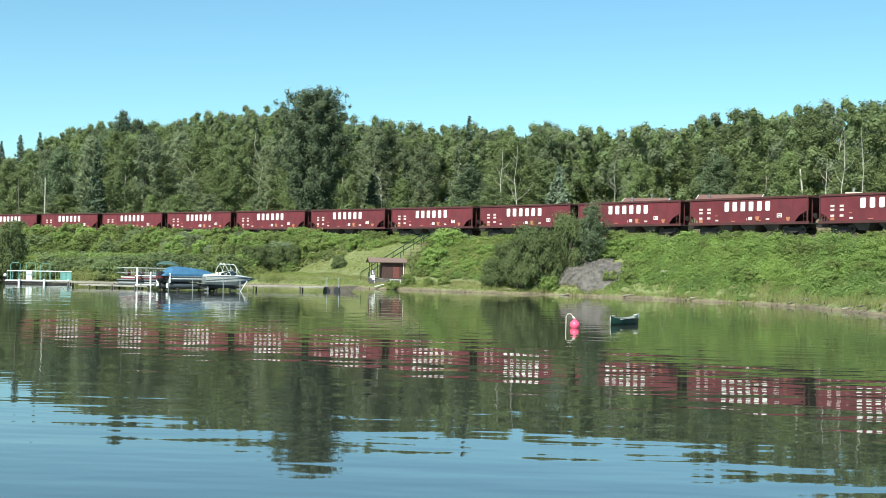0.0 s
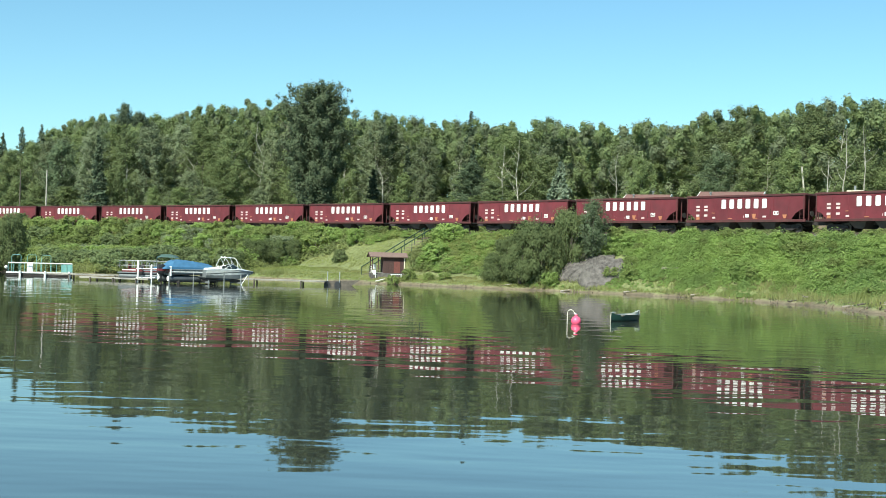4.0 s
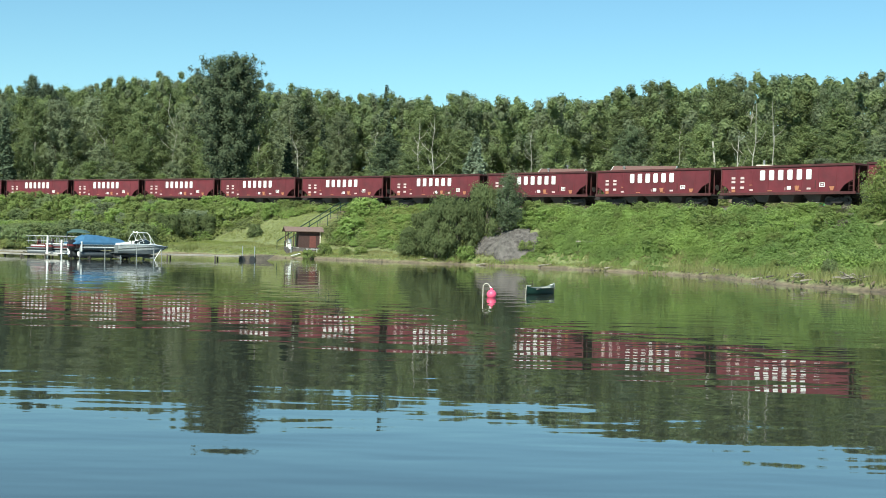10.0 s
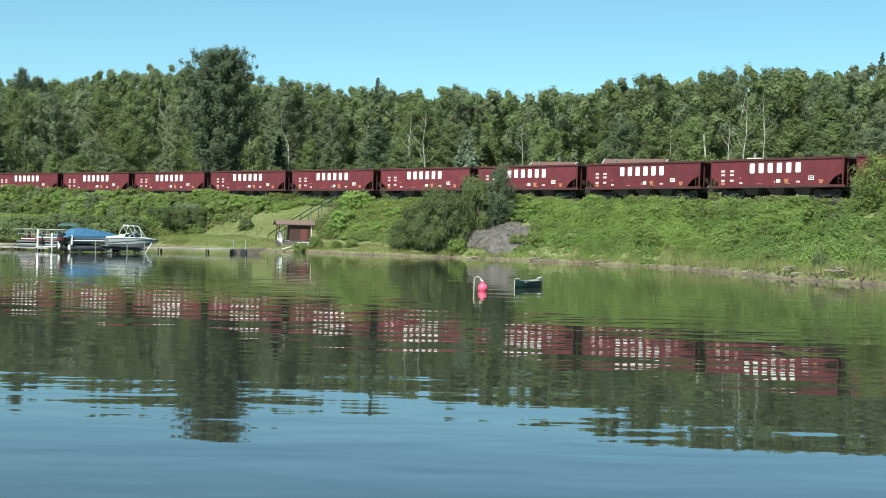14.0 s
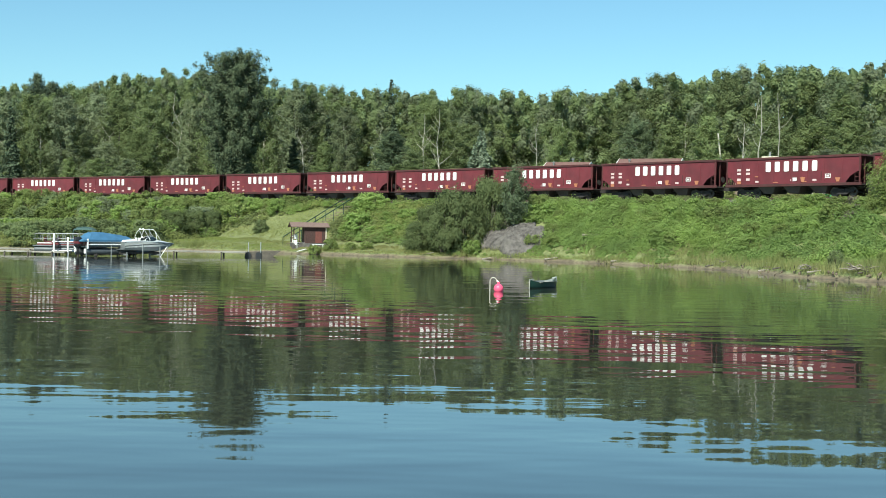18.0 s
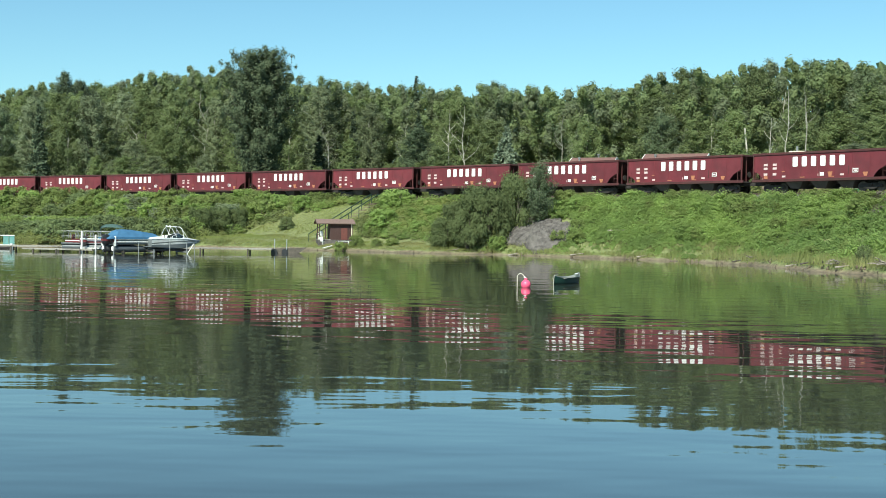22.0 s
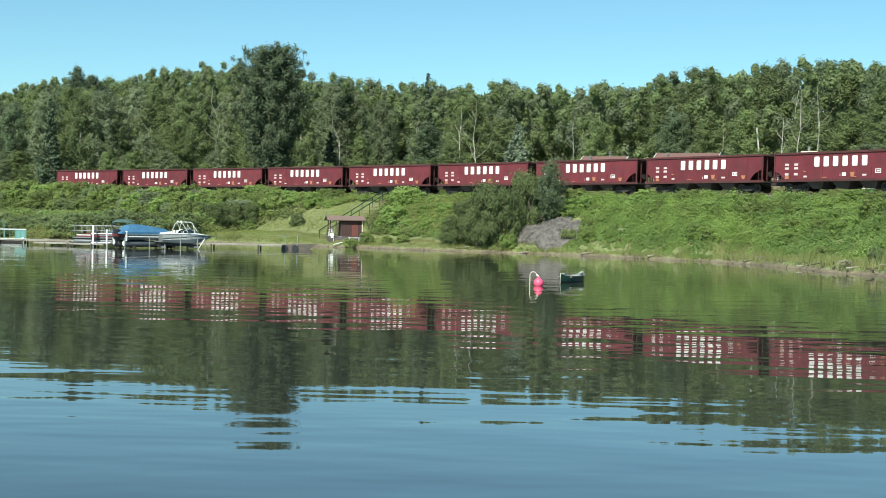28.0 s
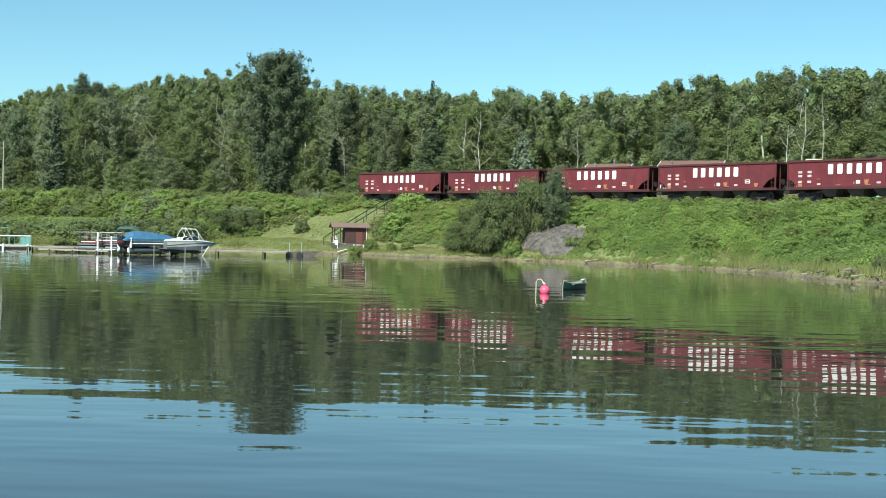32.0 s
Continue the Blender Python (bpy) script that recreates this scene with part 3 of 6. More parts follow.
    for k in range(6):
        x = -2.6 + k * 0.965
        bm = bmesh.new()
        c = 0.07
        extrude_poly(bm, [(x, 2.28 + c), (x + c, 2.28), (x + 0.53 - c, 2.28), (x + 0.53, 2.28 + c), (x + 0.53, 3.17 - c), (x + 0.53 - c, 3.17), (x + c, 3.17), (x, 3.17 - c)], yb - 0.012, yb + 0.003)
        part("lettering_block", bm, M_WHITE, car, "tall white lettering block")
    for x in (-5.75, -4.75):
        for z in (2.42, 2.08):
            plate("data_panel", x, x + 0.42, z, z + 0.2, M_PINKISH)
        plate("data_panel", x, x + 0.40, 1.55, 1.76, M_PINKISH)
    plate("reflector", -5.72, -5.32, 1.25, 1.5, M_ORANGE)
    for x, w, z, q in ((-3.75, 0.3, 1.85, 0.07), (-3.72, 0.36, 1.35, 0.16), (0.05, 0.05, 1.4, 0.2), (-1.8, 0.5, 1.3, 0.07), (2.3, 0.4, 1.4, 0.16), (1.2, 0.5, 1.3, 0.07)):
        plate("data_panel", x, x + w, z, z + q, M_PINKISH if q != 0.07 else M_ORANGE)
    plate("white_plate", 0.28, 0.68, 1.42, 1.72, M_WHITE)
    for x in (1.05, 4.55):
        part("reflector", extrude_poly(bmesh.new(), [(x, 1.75 - (x > 4) * 0.1), (x + 0.5, 1.75 - (x > 4) * 0.1), (x + 0.38, 1.3), (x + 0.12, 1.3)], yb - 0.012, yb + 0.003), M_ORANGE, car, "orange marking tape")
    fr = bmesh.new()
    for a, b, c2, d2 in ((3.55, 4.1, 1.62, 1.68), (3.55, 4.1, 1.92, 1.98), (3.55, 3.61, 1.68, 1.92), (4.04, 4.1, 1.68, 1.92), (3.7, 3.95, 1.74, 1.86)):
        box(fr, a, b, yb - 0.012, yb + 0.003, c2, d2)
    part("data_frame", fr, M_WHITE, car, "small white framed panel")
    plate("data_panel", 3.12, 3.2, 1.5, 2.2, M_CAR_DARK)
    return car


# cars that the train has gone on by, time by time
ADVANCE = ((0, 0.0), (3, 2.973), (6, 5.950), (9, 8.931), (11, 10.923), (13, 12.919), (16, 15.920), (19, 18.927), (21, 20.924), (23, 22.925), (25.5, 25.449), (28, 27.991), (30, 30.018), (32, 32.052))
N_CARS = 39


def advance(t):
    a = np.array(ADVANCE)
    i = min(max(np.searchsorted(a[:, 0], t) - 1, 0), len(a) - 2)
    m = np.gradient(a[:, 1], a[:, 0])
    t0, t1 = a[i, 0], a[i + 1, 0]
    u, w = (t - t0) / (t1 - t0), t1 - t0
    return ((2 * u ** 3 - 3 * u ** 2 + 1) * a[i, 1] + (u ** 3 - 2 * u ** 2 + u) * w * m[i] + (3 * u ** 2 - 2 * u ** 3) * a[i + 1, 1] + (u ** 3 - u ** 2) * w * m[i + 1])


def car_pose(k, t):
    s = (k - 5.0500 - 27.991 + advance(t)) * CAR + 2.6
    x0, y0, _ = track(s - 4.95)
    x1, y1, _ = track(s + 4.95)
    return pose((x0 + x1) / 2, (y0 + y1) / 2, RAIL_Z, 0, 0, math.degrees(math.atan2(y1 - y0, x1 - x0)))


first_car = build_hopper()
first_car.matrix_basis = car_pose(0, 0)
train = [first_car] + [copy_thing(first_car, car_pose(k, 0)) for k in range(1, N_CARS)]

# ---------------------------------------------------------------- trees
def limb_crown(g, n, height, radius, low, limbs, wide_at=0.5, full=2.4, clump=(0.45, 0.95), rise=0.9, profile=None, ragged=1.0, spread=0.72):
    """A crown of rising limbs, each set with leafy clumps towards its tip: leaf places, the way out of each clump, and the limbs."""
    cl, arms = [], []
    sway = g.uniform(0, 6.283, 3)
    for k in range(limbs):
        u = (k + g.uniform(0.1, 0.9)) / limbs
        h = (u - wide_at) / ((1 - wide_at) if u > wide_at else wide_at)
        a = k * 2.39996 + g.normal(0, 0.35)
        w = radius * (np.interp(u, profile[0], profile[1]) if profile else max(0.22, 1 - abs(h) ** full) ** 0.6)
        w *= 1 + ragged * (0.16 * math.sin(2 * a + sway[0] + 4 * u) + 0.13 * math.sin(3 * a + sway[1] - 6 * u))
        r = w * g.uniform(0.62, 1.02)
        z = low + (height - low) * u * g.uniform(0.965, 1.0)
        up = r * rise * g.uniform(0.7, 1.3)
        p = Vector((0, 0, max(z - up, low * 0.8)))
        q = Vector((r * math.cos(a), r * math.sin(a), z))
        arms.append((p, q))
        for f in np.linspace(0.28, 1.0, 7):
            e = p.lerp(q, f) + Vector((g.normal(0, 0.28), g.normal(0, 0.28), 0.18 * math.sin(f * 3.14) * r + g.normal(0, 0.2)))
            cl.append((e.x, e.y, min(e.z, height), g.uniform(*clump) * (1.15 - 0.45 * f) * (1 - 0.25 * u)))
    cl = np.array(cl)
    share = cl[:, 3] ** 2 * np.linspace(0.8, 1.2, len(cl))
    i = g.choice(len(cl), n, p=share / share.sum())
    v = g.normal(size=(n, 3))
    v /= np.linalg.norm(v, axis=1)[:, None]
    c = cl[i, :3] + v * (cl[i, 3] * np.clip(g.normal(0.85, spread, n), 0.0, 2.3))[:, None] * np.array([1, 1, 1.2])
    away = cl[i, :3] * np.array([1, 1, 0]) / radius
    return c, v * 0.7 + away * 0.65, arms


def trunk_mesh(g, height, r, lean=0.03, limbs=6, material=None, reach=0.35, low=0.3, arms=()):
    bm = bmesh.new()
    n = 6
    bend = [(g.normal(0, lean) * height * k / n, g.normal(0, lean) * height * k / n) for k in range(n + 1)]
    pts = [(bend[k][0], bend[k][1], height * k / n - (0.4 if k == 0 else 0)) for k in range(n + 1)]
    tube(bm, pts, r, 7, r * 0.15)
    for p, q in arms:
        u = min(max(p.z / height, 0), 0.97)
        k = min(int(u * n), n - 1)
        b = Vector(pts[k]).lerp(Vector(pts[k + 1]), u * n - k)
        tube(bm, [b, b.lerp(q, 0.55) + Vector((0, 0, 0.06 * (q - p).length)), q], r * 0.4 * (1 - u * 0.6), 5, r * 0.08)
    for _ in range(limbs):
        u = g.uniform(low, 0.9)
        k = min(int(u * n), n - 1)
        p = Vector(pts[k]).lerp(Vector(pts[k + 1]), u * n - k)
        a, le = g.uniform(0, 6.283), height * reach * (1 - u) * g.uniform(0.6, 1.2) + 0.4
        q = p + Vector((math.cos(a) * le * 0.6, math.sin(a) * le * 0.6, le * 0.5))
        e = q + Vector((math.cos(a) * le * 0.3, math.sin(a) * le * 0.3, le * 0.5))
        tube(bm, [p, q, e], r * 0.42 * (1 - u * 0.6), 5, r * 0.08)
    return mesh_of("trunk", bm, material or M_BARK)


def make_tree(name, seed, height, radius, low, n, limbs, leaf, material, label, category, group, bark=None, wide_at=0.5, clump=(0.45, 0.95), r=None, full=2.4, rise=0.9, profile=None, ragged=1.0, spread=0.72):
    g = np.random.default_rng(seed)
    t = tagged(new(name), label, category, group)
    c, v, arms = limb_crown(g, n, height, radius, low, limbs, wide_at, full, clump, rise, profile, ragged, spread)
    part("trunk", trunk_mesh(g, height * 0.95, r or height * 0.010, 0.010, 0, bark, arms=arms[::2]), None, t)
    part("crown", leaflets("crown", c, leaf, material, 0.35, seed, v), None, t)
    return t


def make_spruce(name, seed, height, radius, n, material, label, group, leaf=0.3, gap=0.34):
    """Whorls of drooping boughs on a straight trunk."""
    g = np.random.default_rng(seed)
    t = tagged(new(name), label, "conifer", group)
    bm = bmesh.new()
    tube(bm, [(0, 0, -0.4), (0, 0, height * 0.5), (0, 0, height * 0.98)], height * 0.013, 6, 0.02)
    part("trunk", mesh_of("trunk", bm, M_BARK), None, t)
    zs = np.arange(height * 0.05, height * 0.985, gap)
    cs = []
    wts = np.array([(1 - z / height) * radius + 0.15 for z in zs])
    cnt = np.maximum((n * wts / wts.sum()).astype(int), 6)
    for z, w, m in zip(zs, wts, cnt):
        arms = g.integers(6, 9)
        a0 = g.uniform(0, 6.28, arms)
        le = w * g.uniform(0.7, 1.12, arms)
        k = g.integers(0, arms, m)
        f = np.sqrt(g.uniform(0.02, 1, m))
        aa = a0[k] + g.normal(0, 0.16, m)
        rr = le[k] * f
        cs.append(np.stack([rr * np.cos(aa), rr * np.sin(aa), z - rr * 0.28 + f * f * 0.18 + g.normal(0, 0.16, m)], 1))
    c = np.concatenate(cs)
    out = c * np.array([1, 1, 0])
    out /= np.linalg.norm(out, axis=1)[:, None] + 1e-6
    part("crown", leaves("crown", c, np.full(len(c), leaf), material, 0.6, 1.8, seed, out * 0.5), None, t)
    return t


RIDGE_AZ = (-0.60, -0.42, -0.397, -0.369, -0.332, -0.293, -0.258, -0.212, -0.175, -0.093, -0.047, -0.001, 0.062, 0.108, 0.153, 0.184, 0.242, 0.277, 0.305, 0.40, 0.7)
RIDGE_Z = (17, 19, 20.5, 22.2, 26.6, 27.4, 27.6, 30.2, 31.0, 29.6, 28.0, 28.4, 28.8, 28.6, 28.8, 31.2, 31.8, 33.2, 32.6, 34.0, 34.0)


def ridge_top(x, y):
    """Height of the wood's skyline over a plan point."""
    return EYE_Z + math.hypot(x, y) * (np.interp(x / max(y, 1), RIDGE_AZ, RIDGE_Z) - EYE_Z) / 230


TALL = 19.0
WOODS = "trees of the wood"
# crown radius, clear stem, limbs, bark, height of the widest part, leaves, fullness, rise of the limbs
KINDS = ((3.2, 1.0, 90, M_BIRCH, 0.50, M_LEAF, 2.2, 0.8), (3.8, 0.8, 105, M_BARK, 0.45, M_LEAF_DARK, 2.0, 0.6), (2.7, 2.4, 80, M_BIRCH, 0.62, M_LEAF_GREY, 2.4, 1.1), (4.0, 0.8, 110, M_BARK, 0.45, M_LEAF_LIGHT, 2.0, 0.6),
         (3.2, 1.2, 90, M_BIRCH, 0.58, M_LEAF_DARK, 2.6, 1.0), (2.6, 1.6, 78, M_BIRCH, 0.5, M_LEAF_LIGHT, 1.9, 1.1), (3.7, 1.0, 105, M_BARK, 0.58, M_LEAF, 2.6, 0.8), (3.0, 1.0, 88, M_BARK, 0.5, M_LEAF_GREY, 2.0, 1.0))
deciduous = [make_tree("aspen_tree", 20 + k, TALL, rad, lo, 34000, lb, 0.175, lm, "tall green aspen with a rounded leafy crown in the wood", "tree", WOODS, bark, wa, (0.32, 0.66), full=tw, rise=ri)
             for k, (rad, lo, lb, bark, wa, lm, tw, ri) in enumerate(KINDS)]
conifers = [make_spruce("spruce_tree", 40 + k, TALL, r, 3600, M_SPRUCE, "dark green pointed spruce in the wood", "spruces of the wood") for k, r in enumerate((2.3, 2.8))]


def set_tree(t, x, y, top, spin, used=set()):
    """Puts a copy (the first time the original) on the ground at x, y with its top at that height."""
    z = gz(x, y)
    k = (top - z) / TALL
    m = pose(x, y, z - 0.1, 0, 0, spin)
    wide = (0.5 * k + 0.5) * (1.0 + 0.3 * abs(math.sin(spin)))
    if t.name in used:
        o = copy_thing(t, m)
    else:
        used.add(t.name)
        o = t
        o.matrix_basis = m
    o.scale = (wide, wide, k)
    return o


def plant_wood():
    g = np.random.default_rng(11)
    rows = ((-13, 6.5, 0.24, 0.42), (-18, 6.4, 0.36, 0.72), (-28, 6.2, 0.64, 0.94), (-40, 5.4, 0.90, 1.05))
    for d0, step, lo, hi in rows:
        s = -215.0
        while s < 112:
            s += step * g.uniform(0.7, 1.3)
            x, y = on_track(s, d0 + g.normal(0, 2.0))
            if y < 40 or x / y > 0.52 or x / y < -0.56:
                continue
            az = x / y
            if -0.005 < az < 0.33 and d0 > -20 and s > 8:
                x, y = on_track(s, d0 - 10)          # yards of the houses
            if abs(az + 0.142) < 0.033 and d0 > -26:
                continue
            z0 = gz(x, y)
            top = z0 + (ridge_top(x, y) - z0) * g.uniform(lo, hi)
            top = max(top, z0 + 6)
            az = x / y
            if (abs(az + 0.317) < 0.012 and y < 213) or (abs(az - 0.058) < 0.05 and y < 180):
                continue
            if d0 == -13:
                t = deciduous[(3, 5, 7)[g.integers(0, 3)]]
            elif g.uniform() < 0.10:
                t = conifers[g.integers(0, 2)]
            else:
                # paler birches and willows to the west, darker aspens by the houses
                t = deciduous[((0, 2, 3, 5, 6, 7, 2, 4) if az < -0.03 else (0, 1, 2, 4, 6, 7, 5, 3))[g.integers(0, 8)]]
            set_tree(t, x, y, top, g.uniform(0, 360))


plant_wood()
for k, (x, y, top) in enumerate(((-63.2, 215.5, 24.0), (-60.0, 217.0, 25.0), (-66.6, 221.0, 25.4), (-63.8, 222.0, 25.8), (-70.5, 219.0, 24.5), (-92.0, 237.0, 21.8), (-88.0, 237.5, 23.2), (-84.3, 235.5, 23.6), (-96.5, 239.0, 21.0), (-79.5, 229.0, 23.0))):
    set_tree(deciduous[(0, 7, 3, 5, 2, 6, 0, 7, 2, 4)[k]], x, y, top, 70 * k)


def deep_wood():
    """The closed wood behind the front trees: leaf clumps from the ground to the skyline."""
    for k, mt in enumerate((M_LEAF, M_LEAF_GREY, M_LEAF_LIGHT)):
        g = np.random.default_rng(60 + k)
        cs, vs = [], []
        for _ in range(1250):
            s, d = g.uniform(-150, 118), g.uniform(-50, -31)
            x, y = on_track(s, d)
            if y < 40 or x / y > 0.5 or x / y < -0.52:
                continue
            z0, top = gz(x, y), ridge_top(x, y) * (1 + 0.03 * lumps(x, y, 0.45, 6)) + 0.5
            u = g.uniform(0, 1) ** 0.8
            z = z0 + (top - z0 - 1.0) * u
            r = g.uniform(0.7, 1.3) * (1 - 0.35 * u)
            n = 230
            v = g.normal(size=(n, 3))
            v /= np.linalg.norm(v, axis=1)[:, None]
            cs.append(np.array([x, y, z]) + v * (r * np.abs(g.normal(0.75, 0.25, n)))[:, None] * np.array([1, 1, 1.25]))
            vs.append(v)
        c, v = np.concatenate(cs), np.concatenate(vs)
        tagged(new("deep_wood", leaflets("deep_wood", c, 0.27, mt, 0.3, 65 + k, v)), "dense green foliage of the wood behind", "woods", kind="stuff")

    g = np.random.default_rng(69)
    s, d = g.uniform(-165, 125, 44000), g.uniform(-58, -50, 44000)
    P = np.array([on_track(a, b) for a, b in zip(s, d)])
    P = P[(P[:, 1] > 40) & (np.abs(P[:, 0] / P[:, 1]) < 0.55)]
    z0 = ground_z(P[:, 0], P[:, 1])
    top = np.array([ridge_top(x, y) for x, y in P]) - 1.8 + 0.6 * lumps(P[:, 0], P[:, 1], 0.5, 9)
    c = np.stack([P[:, 0], P[:, 1], z0 + (top - z0) * g.uniform(0, 1, len(P)) ** 0.85], 1)
    tagged(new("deep_wood", leaves("deep_wood", c, np.full(len(c), 1.1), M_LEAF, 0.6, 1.4, 68)), "dense green foliage of the wood behind", "woods", kind="stuff")


deep_wood()


def stand(t, x, y, spin=0, sink=0.1, k=1.0):
    t.matrix_basis = pose(x, y, gz(x, y) - sink, 0, 0, spin)
    t.scale = (k, k, k)
    return t


# the great poplar behind the track
poplar = make_tree("poplar_tree", 76, 22.7, 5.25, 3.2, 110000, 190, 0.20, M_POPLAR, "very tall dark poplar that rises above the wood", "tree", "", M_BARK, 0.74, (0.5, 1.0), 0.34, 3.2, 0.95,
                   ((0, 0.1, 0.3, 0.5, 0.7, 0.86, 0.95, 1.0), (0.34, 0.54, 0.76, 0.95, 1.08, 1.06, 0.88, 0.55)), 0.45, 0.34)
stand(poplar, -25.1, 179.0)
blue_spruce = make_spruce("blue_spruce", 72, 10.3, 4.0, 13000, M_BLUE, "blue-grey spruce with layered boughs in a yard", "", 0.2, 0.62)
stand(blue_spruce, 9.3, 159.7)


def lone_spruce(x, y, top, half, seed, group="spruces of the wood"):
    h = top - gz(x, y)
    t = make_spruce("spruce_tree", seed, h, half, int(1500 + 210 * h), M_SPRUCE, "dark green pointed spruce that tops the wood", group, 0.27)
    return stand(t, x, y)


for k, (x, y, top, half) in enumerate(((-67.1, 211.7, 23.0, 3.0), (-97.0, 245.0, 26.0, 4.4), (-93.5, 246.0, 27.6, 4.6), (-90.0, 247.0, 28.0, 4.8), (84.5, 214.0, 36.0, 4.4), (-3.0, 205.0, 27.6, 4.2), (-101.0, 245.0, 24.4, 4.4))):
    lone_spruce(x, y, top, half, 80 + k)


FIR_SHAPE = ((0, 0.3, 0.6, 0.85, 1.0), (0.9, 1.0, 0.85, 0.5, 0.1))
for k, (x, y, top, w) in enumerate(((-66.9, 225.5, 29.6, 1.0), (-64.3, 227.0, 28.2, 0.95))):
    fir = make_tree("fir_tree", 91 + k, 21.0, 3.1, 14.5, 9000, 60, 0.17, M_SPRUCE, "broad dark fir whose crown tops the wood", "conifer", "firs of the wood", M_BARK, 0.6, (0.3, 0.6), 0.3, 1.8, 0.25, FIR_SHAPE, 1.0, 0.36)
    stand(fir, x, y)
    fir.scale = (w, w, (top - gz(x, y)) / 21.0)


def dead_birch(x, y, top, seed, lean=0.02, forks=9):
    g = np.random.default_rng(seed)
    h = top - gz(x, y)
    t = tagged(new("bare_birch"), "pale leafless birch with thin broken limbs", "dead tree", "bare birches of the wood")
    part("trunk", trunk_mesh(g, h, 0.10, lean, forks, M_BIRCH, 0.30, 0.4), None, t)
    return stand(t, x, y, g.uniform(0, 360))


for k in range(22):
    g = np.random.default_rng(300 + k)
    s = -95 + 8.6 * k + g.uniform(-3, 3)
    x, y = on_track(s, -21 - 9 * g.uniform() - (13 if s > 8 else 0))
    if abs(x / y + 0.142) > 0.04:
        dead_birch(x, y, gz(x, y) + (ridge_top(x, y) - gz(x, y)) * g.uniform(0.55, 0.86), 300 + k, 0.015 + 0.02 * g.uniform())
for k, (x, y, top) in enumerate(((38.2, 134.7, 18.2), (40.2, 134.1, 18.4), (36.8, 136.0, 15.2))):
    dead_birch(x, y, top, 340 + k, 0.012, 5)


# ---------------------------------------------------------------- plants of the bank
def shrub(name, seed, n, leaf, material, label, group, squat=0.8):
    """A bush one metre high and about as wide, of many clumps on forked stems."""
    g = np.random.default_rng(seed)
    t = tagged(new(name), label, "bush", group)
    bm = bmesh.new()
    for _ in range(7):
        a, r = g.uniform(0, 6.283), g.uniform(0.15, 0.42)
        tube(bm, [(0, 0, -0.1), (r * 0.5 * math.cos(a), r * 0.5 * math.sin(a), 0.35), (r * math.cos(a), r * math.sin(a), g.uniform(0.55, 0.85))], 0.022, 5, 0.006)
    part("stem", bm, M_BARK, t)
    b = []
    for _ in range(70):
        a, u = g.uniform(0, 6.283), g.uniform(0.05, 0.9)
        w = 0.62 * math.sqrt(max(0.05, 1 - (u - 0.35) ** 2 / 0.42)) * g.uniform(0.75, 1.15)
        r = w * math.sqrt(g.uniform(0.3, 1))
        b.append((r * math.cos(a), r * math.sin(a), u, g.uniform(0.07, 0.19)))
    b = np.array(b)
    i = g.integers(0, len(b), n)
    v = g.normal(size=(n, 3))
    v /= np.linalg.norm(v, axis=1)[:, None]
    c = b[i, :3] + v * (b[i, 3] * np.clip(g.normal(0.85, 0.28, n), 0.1, 1.6))[:, None]
    part("crown", leaflets("crown", c, leaf, material, 0.3, seed, v * 0.8 + c * np.array([0.7, 0.7, 0])), None, t)
    return t


BUSHES = "bushes on the bank"
bush_kinds = {
    "willow": [shrub("willow_bush", 101 + k, 3600, 0.062, M_SHRUB_DARK, "dark green willow bush on the bank", BUSHES) for k in range(3)],
    "leafy": [shrub("leafy_bush", 111 + k, 3200, 0.066, M_SHRUB, "fresh green leafy bush on the bank", BUSHES) for k in range(3)],
    "bright": [shrub("weedy_bush", 121 + k, 2700, 0.072, M_WEED, "bright green weedy bush on the bank", BUSHES) for k in range(2)],
    "great": [shrub("willow_bush", 141 + k, 13000, 0.033, M_WILLOW, "large dark green willow bush on the bank", BUSHES) for k in range(2)],
    "tall": [shrub("leafy_bush", 151 + k, 2600, 0.075, M_SHRUB, "upright green bush on the steep bank", BUSHES) for k in range(2)],
    "dry": [shrub("dry_brush", 129, 1500, 0.05, M_DRY, "dry grey-brown brush on the bank", BUSHES)],
    "pale": [shrub("grey_bush", 126 + k, 3200, 0.06, M_LEAF_GREY, "pale grey-green bush on the bank", BUSHES) for k in range(2)],
}
_used = set()


def put_bush(kind, x, y, w, h, g):
    t = bush_kinds[kind][g.integers(0, len(bush_kinds[kind]))]
    m = pose(x, y, gz(x, y) - 0.05, 0, 0, g.uniform(0, 360))
    if t.name in _used:
        t = copy_thing(t, m)
    else:
        _used.add(t.name)
        t.matrix_basis = m
    t.scale = (w / 1.25, w / 1.25, h)
    return t


GLADE = [(-31, 136), (-28.0, 142.7), (-27.3, 147.5), (-25.2, 152.0), (-21.0, 153.5), (-16.7, 153.2), (-12.4, 152.2), (-9.6, 150.5), (-7.0, 147.8), (-6.0, 146.0), (-8.6, 143.7), (-8.0, 140.2), (-3.6, 136.0), (0.2, 131.7), (2.4, 127.5), (6, 124.5), (9, 121), (2, 120), (-30, 120)]


def inside(x, y, poly):
    c = False
    for (x0, y0), (x1, y1) in zip(poly, poly[1:] + poly[:1]):
        if (y0 > y) != (y1 > y) and x < (x1 - x0) * (y - y0) / (y1 - y0) + x0:
            c = not c
    return c


ROCK_S, ROCK_D = 19.0, 9.3          # middle of the bare rock, along the track and down the bank


def on_rock(x, y):
    """Over the bare rock, where nothing grows."""
    s, d = to_track(x, y)
    return np.hypot((s - ROCK_S) / 4.7, (d - ROCK_D) / 2.7) < 1


